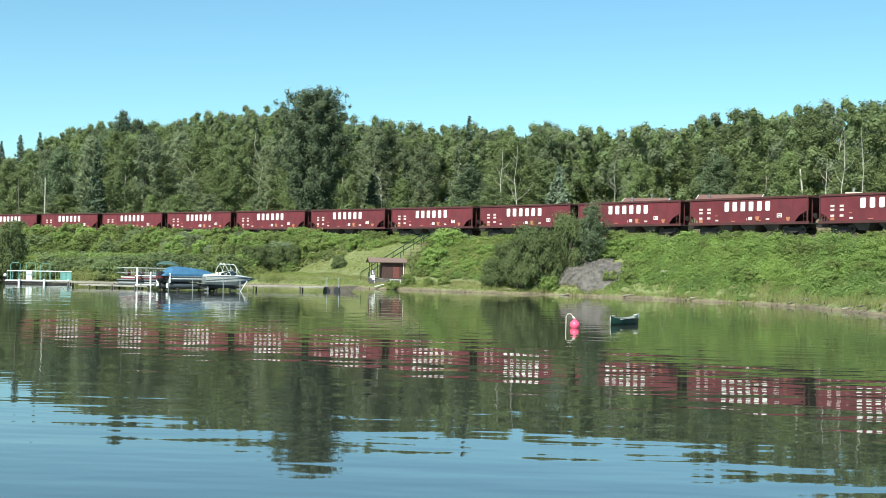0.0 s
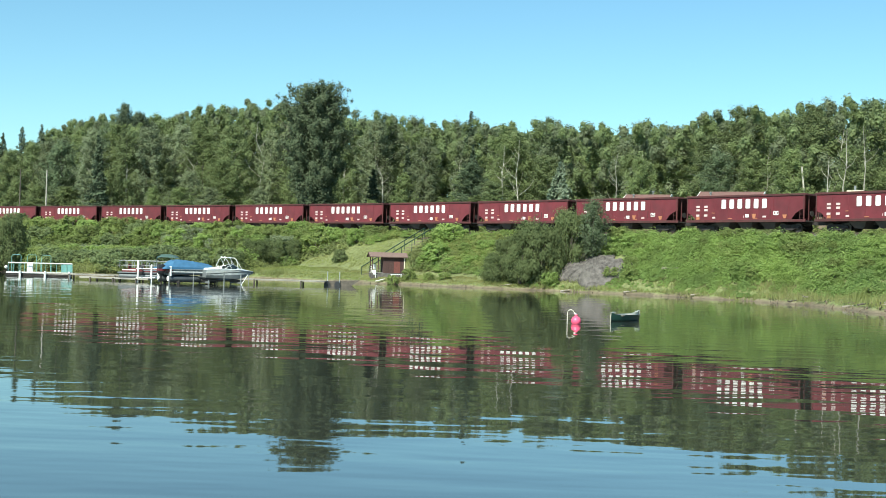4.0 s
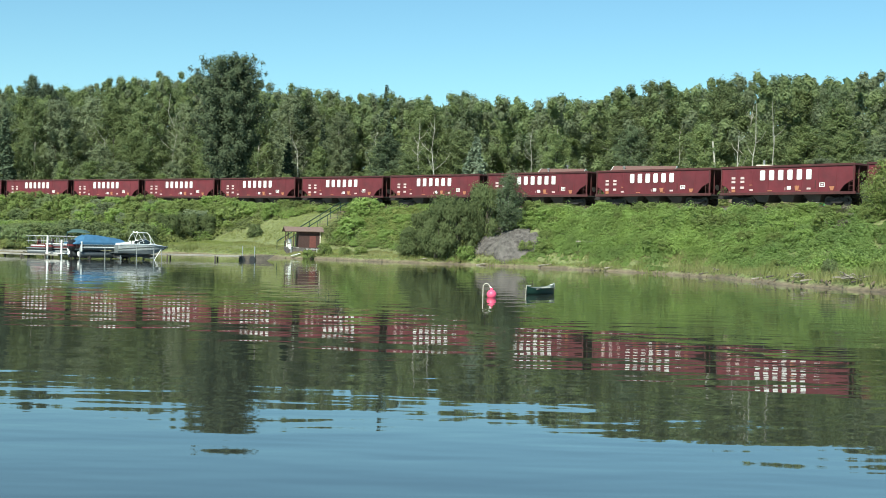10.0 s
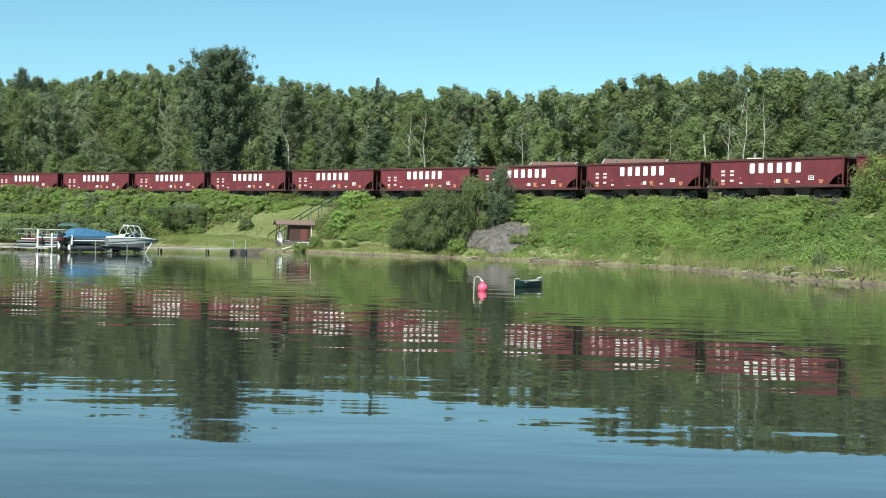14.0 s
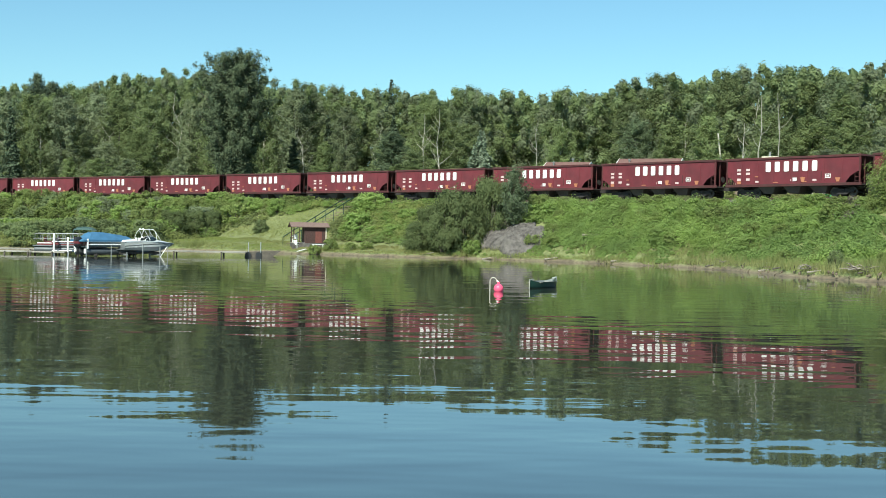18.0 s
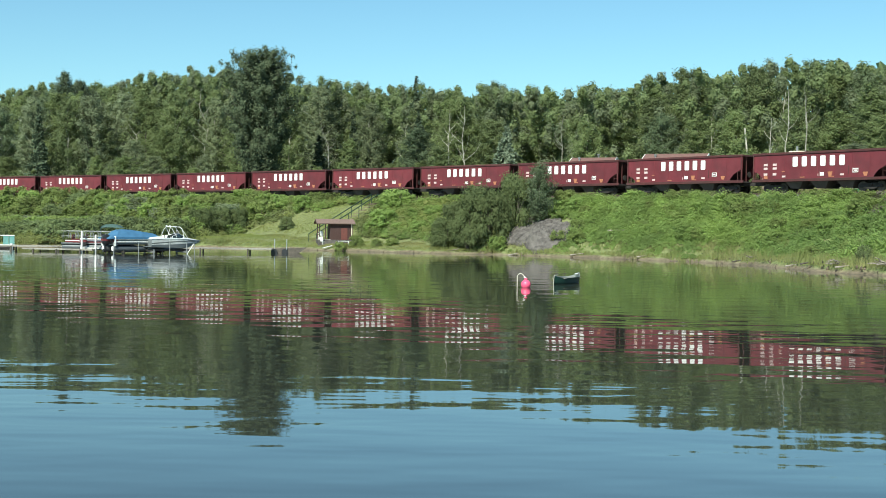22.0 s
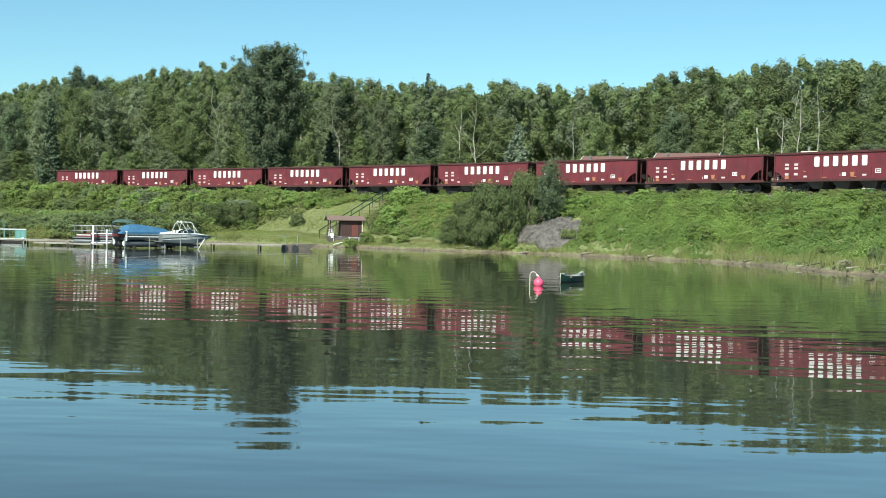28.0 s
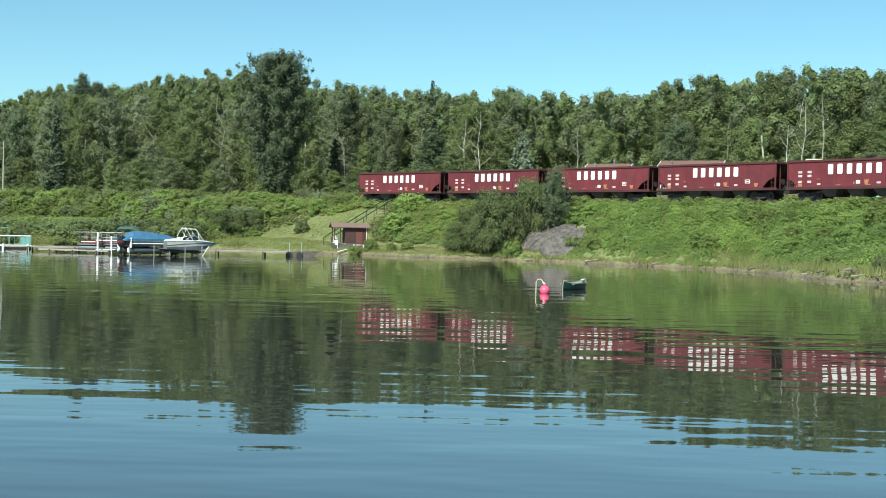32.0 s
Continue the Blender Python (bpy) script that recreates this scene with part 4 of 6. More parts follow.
def plant_bank():
    g = np.random.default_rng(5)
    for s in np.concatenate([np.arange(-5, -70, -2.5), np.arange(-72, -112, -4.0)]):
        ds = np.interp(s, SHORE_S, SHORE_D)
        for d in np.concatenate([[4.7, 6.6], np.arange(9.0, ds - 0.6, 3.8 if s > -70 else 6.5)]):
            x, y = on_track(s + g.uniform(-0.9, 0.9), d + g.uniform(-0.7, 0.7))
            if any(inside(x + ax, y + ay, GLADE) for ax, ay in ((-1, 0), (1, 0), (0, 1.3), (0, -1))) or x / y < -0.52:
                continue
            h = g.uniform(1.35, 1.75) * (1.15 if s < -25 else 0.85) if d < 6 else g.uniform(1.4, 2.4)
            h *= 1.35 if s < -70 else 1
            patch = lumps(x, y, 0.16, 12) + g.normal(0, 0.35)
            kind = "bright" if s > -13 else "willow" if patch < -0.5 else ("leafy" if patch < 0.4 else ("pale" if patch < 0.55 else "bright"))
            put_bush(kind, x, y, h * g.uniform(1.5, 2.1), h * (1.1 if kind == "willow" else 1), g)
    # beyond the track, beside the wood
    for s in np.arange(4, -112, -2.6):
        x, y = on_track(s + g.uniform(-0.9, 0.9), -g.uniform(5.4, 9.0))
        if x / y < -0.52:
            continue
        h = g.uniform(1.7, 2.7) * (1.2 if s < -60 else 1)
        put_bush(("leafy", "pale", "willow", "leafy", "bright")[g.integers(0, 5)], x, y, h * g.uniform(1.5, 2.0), h, g)
    # beside the steps, and up to the big willows
    for s in np.arange(-5, 13, 3.4):
        for d in np.arange(4.8, 12.2, 2.6):
            x, y = on_track(s + g.uniform(-0.6, 0.6), d + g.uniform(-0.6, 0.6))
            if inside(x, y, GLADE):
                continue
            h = g.uniform(0.85, 1.1) if d < 7 else g.uniform(1.0, 1.4)
            put_bush("bright", x, y, h * 1.9, h, g)
    # along the track on the weedy bank
    for s in np.arange(15, 94, 2.6):
        x, y = on_track(s, 4.9 + g.uniform(-0.4, 0.7))
        h = g.uniform(0.6, 1.15)
        put_bush("leafy" if g.uniform() < 0.4 else "bright", x, y, h * 2.2, h, g)
    for s in np.arange(21, 92, 1.0):
        ds = np.interp(s, SHORE_S, SHORE_D)
        x, y = on_track(s, g.uniform(5.6, ds - 2.2))
        if on_rock(x, y):
            continue
        h = g.uniform(0.8, 1.5)
        put_bush(("leafy", "bright", "bright", "tall")[g.integers(0, 4)], x, y, h * g.uniform(1.2, 1.9), h, g)


plant_bank()
_g = np.random.default_rng(17)
# the big dark willows beside the rock, and single bushes
for x, y, w, h in ((2.8, 128.3, 4.6, 4.9), (4.8, 126.9, 5.2, 6.2), (5.9, 126.0, 4.4, 5.4), (3.6, 125.8, 4.2, 4.2), (8.4, 127.4, 4.4, 5.6), (1.2, 127.2, 3.4, 3.0)):
    put_bush("great", x, y, w, h, _g)
for x, y, w, h in ((-26.4, 154.0, 4.0, 3.6), (-28.4, 153.0, 4.2, 3.4), (-24.4, 155.0, 3.4, 3.0), (-54.4, 139.9, 4.6, 6.3), (-57.5, 140.5, 5.0, 6.0)):
    put_bush("great", x, y, w, h, _g)
for kind, x, y, w, h in (("bright", 6.5, 124.2, 2.0, 1.5), ("leafy", 12.2, 121.4, 1.7, 1.2), ("willow", -17.6, 150.0, 2.0, 1.5), ("leafy", -9.9, 132.9, 1.4, 1.0), ("leafy", -8.2, 132.8, 1.7, 1.25), ("leafy", -6.0, 131.8, 1.3, 0.85), ("leafy", -4.3, 131.0, 1.6, 0.8), ("willow", 28.6, 82.0, 1.2, 1.5), ("bright", 14.6, 125.4, 2.6, 1.2), ("leafy", 13.6, 128.2, 2.4, 1.2), ("bright", 7.4, 120.9, 1.5, 0.9), ("bright", 11.4, 126.6, 2.6, 1.6), ("bright", 12.6, 125.4, 2.2, 1.3), ("bright", 12.8, 126.8, 2.2, 1.3), ("dry", 34.3, 99.8, 1.1, 0.7), ("dry", 35.9, 99.4, 1.6, 1.0), ("dry", 35.0, 97.1, 1.5, 0.9), ("dry", 35.7, 98.0, 1.3, 0.9), ("dry", 33.6, 88.6, 1.6, 0.7), ("dry", 32.8, 86.0, 1.3, 0.6)):
    put_bush(kind, x, y, w, h, _g)

willow_tree = make_tree("young_poplar", 131, 6.4, 1.9, 1.2, 14000, 54, 0.115, M_LEAF_DARK, "young dark green poplar with a pale trunk beside the rock", "tree", "", M_BIRCH, 0.45, (0.22, 0.46), 0.07, 2.2)
stand(willow_tree, 10.7, 125.6)
crest_tree = make_tree("young_alder", 132, 4.3, 2.4, 0.1, 12000, 60, 0.115, M_SHRUB, "leafy young alder on the bank beside the track", "tree", "", M_BARK, 0.4, (0.25, 0.5), 0.08, 2.0)
stand(crest_tree, *on_track(58.9, 4.9))


def clumps(name, P, r, per, leaf, material, label, seed, tall=1.25):
    """Leaves over many low rounded plants: a round top on every place P, r its half width."""
    g = np.random.default_rng(seed)
    z = ground_z(P[:, 0], P[:, 1])
    i = np.repeat(np.arange(len(P)), per)
    v = g.normal(size=(len(i), 3))
    v[:, 2] = np.abs(v[:, 2])
    v /= np.linalg.norm(v, axis=1)[:, None]
    c = np.stack([P[i, 0], P[i, 1], z[i]], 1) + v * (r[i] * g.uniform(0.55, 1.12, len(i)))[:, None] * np.array([1, 1, tall])
    tagged(new(name, leaflets(name, c, leaf, material, 0.45, seed + 1, v)), label, "weeds", kind="stuff")


def weed_cover():
    """Knee-high weeds over the steep bank, and the vines beside the steps."""
    g = np.random.default_rng(23)
    n = 4300
    s = g.uniform(14, 104, n)
    ds = np.interp(s, SHORE_S, SHORE_D)
    d = 4.7 + (ds - np.where(s > 45, 1.7, 0.45) - 4.7) * g.uniform(0, 1, n)
    P = np.array([on_track(a, b) for a, b in zip(s, d)])
    ok = ~on_rock(P[:, 0], P[:, 1])
    P, d, ds = P[ok], d[ok], ds[ok]
    cs = g.uniform(14, 88, 330)                       # a ragged crest beside the gravel
    P = np.concatenate([P, np.array([on_track(a, b) for a, b in zip(cs, g.uniform(3.7, 4.9, 330))])])
    d, ds = np.concatenate([d, np.full(330, 4.5)]), np.concatenate([ds, np.full(330, 12.0)])
    r = g.uniform(0.24, 0.58, len(P)) * (1 + 0.55 * lumps(P[:, 0], P[:, 1], 1.1, 4)) * np.clip((ds - d) / 2.5, 0.35, 1)
    clumps("bank_weeds", P, r, 190, 0.122, M_WEED, "dense bright green weeds over the steep bank", 24)
    k = 340                                           # taller stands that throw shade on the rest
    s = g.uniform(15, 98, k)
    ds = np.interp(s, SHORE_S, SHORE_D)
    P = np.array([on_track(a, b) for a, b in zip(s, 5.2 + (ds - 2.0 - 5.2) * g.uniform(0, 1, k))])
    P = P[~on_rock(P[:, 0], P[:, 1])]
    clumps("bank_weeds", P, g.uniform(0.55, 0.95, len(P)), 400, 0.13, M_WEED, "tall stands of bright green weeds on the steep bank", 224, 1.75)
    m = 900
    s, d = g.uniform(-22, 14, m), g.uniform(4.3, 13.0, m)
    P = np.array([on_track(a, b) for a, b in zip(s, d)])
    ok = np.array([not inside(x, y, GLADE) for x, y in P]) & ((s > -6) | (d < 7.0))
    P = P[ok]
    clumps("bank_vines", P, g.uniform(0.4, 0.85, len(P)), 190, 0.145, M_WEED, "bright green vines over the bank beside the steps", 124, 1.1)


def under_cover():
    """Rough growth between the bushes of the long bank."""
    g = np.random.default_rng(25)
    n = 4600
    s = g.uniform(-108, 16, n)
    ds = np.interp(s, SHORE_S, SHORE_D)
    d = 4.6 + (ds - 0.4 - 4.6) * g.uniform(0, 1, n)
    P = np.array([on_track(a, b) for a, b in zip(s, d)])
    ok = np.array([not inside(x, y, GLADE) for x, y in P])
    P = P[ok]
    clumps("bank_undergrowth", P, g.uniform(0.4, 1.0, len(P)), 100, 0.165, M_UNDER_GROWTH, "rough green growth between the bushes", 26, 1.15)


def blades(name, P, h, material, label, seed, w=0.03, lean=0.35):
    """Single grass blades: thin bent triangles."""
    g = np.random.default_rng(seed)
    z = ground_z(P[:, 0], P[:, 1])
    n = len(P)
    a = g.uniform(0, 6.283, n)
    b = np.stack([P[:, 0], P[:, 1], z - 0.02], 1)
    side = np.stack([np.cos(a), np.sin(a), 0 * a], 1) * w
    tip = b + np.stack([g.normal(0, lean, n) * h, g.normal(0, lean, n) * h, h], 1)
    co = np.stack([b - side, b + side, tip], 1).reshape(-1, 3)
    tagged(new(name, raw_mesh(name, co, np.arange(3 * n).reshape(n, 3), material)), label, "grass", kind="stuff")


def grass_cover():
    g = np.random.default_rng(27)
    n = 210000
    P = np.stack([g.uniform(-31, 9, n), g.uniform(120, 154, n)], 1)
    poly = np.array([inside(x, y, GLADE) for x, y in P])
    P = P[poly]
    P = P[ground_z(P[:, 0], P[:, 1]) > 0.27]
    blades("lawn_grass", P, g.uniform(0.06, 0.16, len(P)) * (1 + 0.6 * np.clip(lumps(P[:, 0], P[:, 1], 0.6, 2), -0.6, 1)), M_GRASS, "short yellow-green grass on the slope and lawn", 28, 0.03, 0.5)
    m = 26000
    s = g.uniform(10, 104, m)
    ds = np.interp(s, SHORE_S, SHORE_D)
    P = np.array([on_track(a, b) for a, b in zip(s, ds + 0.03 - g.uniform(0, 1, m) * np.where(s > 45, 4.2, 2.0))])
    blades("shore_reeds", P, g.uniform(0.12, 0.5, m) * np.where(s > 42, 1.5, 0.9) * (1 + 0.6 * lumps(P[:, 0], P[:, 1], 1.3, 14)), M_STRAW, "tall pale grass along the shore", 29, 0.026, 0.28)
    s = g.uniform(-112, -18, 14000)
    ds = np.interp(s, SHORE_S, SHORE_D)
    P = np.array([on_track(a, b) for a, b in zip(s, ds - g.uniform(0.1, 2.0, 14000))])
    blades("shore_reeds", P, g.uniform(0.3, 0.9, 14000), M_STRAW, "tall pale grass along the shore", 30, 0.025, 0.25)


def yard_cover():
    """Low rough growth on the far side of the track."""
    g = np.random.default_rng(35)
    n = 1500
    s, d = g.uniform(-100, 100, n), -g.uniform(5.2, 16, n)
    P = np.array([on_track(a, b) for a, b in zip(s, d)])
    z = ground_z(P[:, 0], P[:, 1])
    r = g.uniform(0.35, 0.75, n)
    i = np.repeat(np.arange(n), 30)
    v = g.normal(size=(len(i), 3))
    v[:, 2] = np.abs(v[:, 2])
    v /= np.linalg.norm(v, axis=1)[:, None]
    c = np.stack([P[i, 0], P[i, 1], z[i]], 1) + v * (r[i] * g.uniform(0.6, 1.15, len(i)))[:, None]
    tagged(new("yard_weeds", leaves("yard_weeds", c, np.full(len(c), 0.24), M_SHRUB_DARK, 0.7, 1.6, 36, v)), "low dark weeds beyond the track", "weeds", kind="stuff")


def far_hedge():
    """Unmown growth close behind the track, seen under the cars."""
    g = np.random.default_rng(37)
    n = 1200
    s, d = g.uniform(-95, 100, n), -g.uniform(4.9, 8.5, n)
    P = np.array([on_track(a, b) for a, b in zip(s, d)])
    z = ground_z(P[:, 0], P[:, 1])
    r = g.uniform(0.6, 1.05, n) * np.where(s > 2, 1.55, 2.2)
    i = np.repeat(np.arange(n), 90)
    v = g.normal(size=(len(i), 3))
    v[:, 2] = np.abs(v[:, 2])
    v /= np.linalg.norm(v, axis=1)[:, None]
    c = np.stack([P[i, 0], P[i, 1], z[i]], 1) + v * (r[i] * g.uniform(0.6, 1.15, len(i)))[:, None]
    tagged(new("track_weeds", leaves("track_weeds", c, np.full(len(c), 0.2), M_UNDER_GROWTH, 0.5, 1.6, 38, v)), "tall dark weeds close behind the track", "weeds", kind="stuff")


far_hedge()
yard_cover()
weed_cover()
under_cover()
grass_cover()


def build_rock():
    """A bare sloping slab that stands out of the bank, cracked and stepped."""
    nr, na = 34, 96
    s, d, top = [], [], []
    for i in range(nr):
        r = max(i, 0.02) / (nr - 1)
        for k in range(na):
            a = 2 * math.pi * k / na
            edge = 1 + 0.16 * math.sin(2 * a + 0.6) + 0.12 * math.sin(5 * a + 2.0) + 0.06 * math.sin(11 * a)
            u, v = r * edge * math.cos(a), r * edge * math.sin(a)
            s.append(ROCK_S + 4.4 * u + 0.6 * v)
            d.append(ROCK_D + 2.6 * v - 0.35 * u)
            p = Vector((u * 4.4, v * 2.9, 0))
            h = 0.72 * math.sqrt(max(0, 1 - r ** 3)) - 0.25 * (r > 0.97)
            ledge = math.floor((p.x * 0.55 + p.y * 1.3 + 0.6 * noise.noise(p * 0.8)) * 1.7) * 0.09
            h += (1 - r ** 4) * (0.30 * noise.fractal(p * 0.55, 1.0, 2.0, 5) + ledge * 0.6 + 0.24 * noise.turbulence(Vector((p.x * 1.3 + p.y * 1.6, p.y * 3.6 - p.x * 1.1, 0)), 5, True))
            top.append(h)
    x, y = on_track(np.array(s), np.array(d))
    co = np.stack([x, y, ground_z(x, y) + np.array(top)], 1)
    i = np.arange(nr * na).reshape(nr, na)
    j = np.roll(i, -1, axis=1)
    f = np.stack([i[:-1], i[1:], j[1:], j[:-1]], -1).reshape(-1, 4)
    tagged(new("rock_outcrop", raw_mesh("rock_outcrop", co, f, M_ROCK)), "bare grey sloping rock outcrop at the water's edge", "rock")


build_rock()


def shore_litter():
    g = np.random.default_rng(33)
    bm = bmesh.new()
    for k in range(520):
        s = g.uniform(-30, 100)
        ds = np.interp(s, SHORE_S, SHORE_D)
        x, y = on_track(s, ds - g.uniform(-0.5, 0.7))
        r = g.uniform(0.03, 0.10) * (1.2 if s > 45 else 0.7)
        ret = bmesh.ops.create_icosphere(bm, subdivisions=1, radius=1.0)
        m = pose(x, y, gz(x, y) + r * 0.2, g.uniform(0, 90), g.uniform(0, 90), g.uniform(0, 360)) @ Matrix.Diagonal((r * g.uniform(0.8, 1.6), r, r * g.uniform(0.5, 0.9), 1))
        bmesh.ops.transform(bm, matrix=m, verts=ret["verts"])
    tagged(part("shore_stones", bm, M_MUD), "small grey stones along the waterline", "stones", kind="stuff")
    for k, (s, off, le, tilt) in enumerate(((12.5, 0.0, 1.5, 8), (19, -0.1, 1.0, 20), (27, 0.0, 1.5, 5), (35, 0.1, 0.9, 40), (48, 0.1, 1.1, 62), (53, 0.2, 1.3, -38), (57, 0.0, 0.9, 15), (60, 0.2, 1.5, 75), (62.5, 0.2, 1.2, -50), (65, 0.1, 1.0, 28), (70, 0.3, 1.0, 60))):
        ds = np.interp(s, SHORE_S, SHORE_D)
        x, y, h = track(s)
        px, py = on_track(s, ds - off)
        t = tagged(new("driftwood", mesh_of("driftwood", tubed([(-le / 2, 0, 0), (0, 0.08, 0.05), (le / 2, -0.05, 0.1)], 0.065, 7, 0.03), M_DRIFT if k < 3 or k % 3 == 0 else M_POST)), "weathered driftwood log at the waterline", "driftwood", "driftwood along the shore")
        t.matrix_basis = pose(px, py, max(gz(px, py), 0) + 0.06, 0, -4, math.degrees(h) + tilt)
    slab = tagged(new("board", mesh_of("board", boxed(-0.8, 0.8, -0.16, 0.16, 0, 0.05, 0.01), M_DRIFT)), "pale weathered board lying on the weedy bank", "board")
    slab.matrix_basis = pose(17.2, 116.6, gz(17.2, 116.6) + 0.62, 28, 0, -30)


shore_litter()


def brush_pile(x, y, n, reach, seed, label):
    """Bleached branches thrown together, each bent its own way."""
    g = np.random.default_rng(seed)
    b = tagged(new("brush_pile"), label, "brush", "piles of dead brush")
    b.matrix_basis = pose(x, y, gz(x, y))
    for k in range(n):
        a, le, lift = g.uniform(0, 6.283), reach * g.uniform(0.5, 1.1), g.uniform(0.1, 0.65) * reach * 0.5
        p = Vector((g.normal(0, reach * 0.35), g.normal(0, reach * 0.2), 0.05 + g.uniform(0, 0.25)))
        m = p + Vector((math.cos(a) * le * 0.5, math.sin(a) * le * 0.3, lift * 0.6))
        e = m + Vector((math.cos(a + 0.4) * le * 0.5, math.sin(a + 0.4) * le * 0.3, lift * g.uniform(-0.4, 0.8)))
        part("branch", tubed([p, m, e], g.uniform(0.025, 0.06), 5, 0.012), M_DRIFT if k % 3 else M_POST, b)


brush_pile(*on_track(69.5, 22.2), 26, 1.2, 401, "tangle of bleached driftwood branches at the waterline")
brush_pile(*on_track(56.0, 6.9), 18, 0.9, 402, "dead grey branches lying on the weedy bank")
brush_pile(*on_track(64.0, 21.3), 14, 0.8, 403, "dark dead twigs along the waterline")
brush_pile(*on_track(49.0, 13.7), 12, 0.6, 404, "dark dead twigs along the waterline")

# ---------------------------------------------------------------- hut, steps, houses
def build_hut():
    hut = tagged(new("boat_hut"), "small dark brown board hut with a porch and shingled roof", "hut")
    z0 = 1.06
    hut.matrix_basis = pose(-10.5, 136.6, z0, 0, 0, 12)
    hut.scale = (0.92, 0.88, 0.85)
    part("floor_slab", boxed(-2.4, 1.75, -1.35, 1.35, -0.9, 0.1), M_ROCK, hut)
    for i, x in enumerate(np.arange(-0.95, 1.6, 0.2)):
        part("board", boxed(x + 0.006, x + 0.194, -1.22, -1.18, 0.1, 2.25), M_BROWN, hut)
    part("back_wall", boxed(-0.95, 1.65, 1.14, 1.2, 0.1, 2.25), M_BROWN, hut)
    for x in (-0.98, 1.62):
        part("side_wall", extrude_poly(bmesh.new(), [(-1.2, 0.1), (1.2, 0.1), (1.2, 2.25), (0, 2.62), (-1.2, 2.25)], 0, 0.06), M_BROWN, hut, m=pose(x + 0.06, 0, 0, 0, 0, 90))
    for y in (-1.15, 1.15):
        part("porch_post", boxed(-2.3, -2.18, y - 0.06, y + 0.06, 0.1, 2.25, 0.01), M_BROWN, hut)
    part("porch_post", boxed(-1.6, -1.5, -1.2, -1.1, 0.1, 2.25, 0.01), M_BROWN, hut)
    for sg in (-1, 1):
        bm = bmesh.new()
        extrude_poly(bm, [(sg * 1.62, 2.1), (0, 2.66), (0, 2.76), (sg * 1.66, 2.19)], -2.62, 1.95)
        part("roof_slope", bm, M_SHINGLE, hut, "brown shingled roof slope", m=pose(0, 0, 0, 0, 0, 90) @ pose(0, 0, 0, 0, 0, 0) @ Matrix.Diagonal((1, -1, 1, 1)))
    part("rafter_board", extrude_poly(bmesh.new(), [(-1.6, 2.05), (0, 2.6), (1.6, 2.05), (1.6, 2.18), (0, 2.74), (-1.6, 2.18)], 2.60, 2.66), M_BROWN, hut, m=pose(0, 0, 0, 0, 0, 90))
    # a loose red board, upright against the front wall
    door = part("door", boxed(0.3, 1.05, -1.25, -1.225, 0.12, 1.6, 0.01), M_REDBOARD, hut, "faded red board set against the front wall")
    part("frame", boxed(1.5, 1.62, -1.27, -1.225, 0.1, 2.1), M_CREAM, hut, "pale corner board")
    part("floor_boards", boxed(-2.4, -0.95, -1.3, 1.3, 0.1, 0.14), M_PLANK, hut)
    return hut


build_hut()


def chair(x, y, spin, label):
    c = tagged(new("garden_chair"), label, "chair", "garden chairs at the hut")
    c.matrix_basis = pose(x, y, max(gz(x, y) + 0.02, 1.06 + 0.14 * 0.85 if y > 135.6 else 0), 0, 0, spin)
    part("seat", boxed(-0.24, 0.24, -0.24, 0.24, 0.38, 0.43, 0.015), M_WHITEP, c)
    part("backrest", boxed(-0.24, 0.24, 0.2, 0.25, 0.43, 0.88, 0.015), M_WHITEP, c)
    for a, b in itertools.product((-0.21, 0.21), (-0.2, 0.2)):
        part("leg", boxed(a - 0.025, a + 0.025, b - 0.025, b + 0.025, 0, 0.38), M_WHITEP, c)
    for a in (-0.25, 0.25):
        part("armrest", boxed(a - 0.03, a + 0.03, -0.22, 0.22, 0.62, 0.66), M_WHITEP, c)


chair(-12.3, 136.2, 200, "white plastic garden chair on the hut's porch")
chair(-12.0, 135.2, 150, "white plastic garden chair in front of the hut")


def build_bench():
    b = tagged(new("garden_table"), "low white garden table in front of the hut", "table")
    b.matrix_basis = pose(-9.6, 133.8, gz(-9.6, 133.8), 0, 0, 10)
    part("tabletop", boxed(-0.6, 0.6, -0.3, 0.3, 0.5, 0.55, 0.01), M_WHITEP, b)
    for a, c in itertools.product((-0.52, 0.52), (-0.24, 0.24)):
        part("leg", boxed(a - 0.03, a + 0.03, c - 0.03, c + 0.03, 0, 0.5), M_WHITEP, b)
    s = tagged(new("plank"), "white sloping ramp board leaning on the porch", "board")
    part("plank_board", boxed(-0.55, 0.55, -0.12, 0.12, 0, 0.05), M_WHITEP, s)
    s.matrix_basis = pose(-11.3, 133.6, gz(-11.3, 133.6) + 0.22, 0, -13, 35)


build_bench()


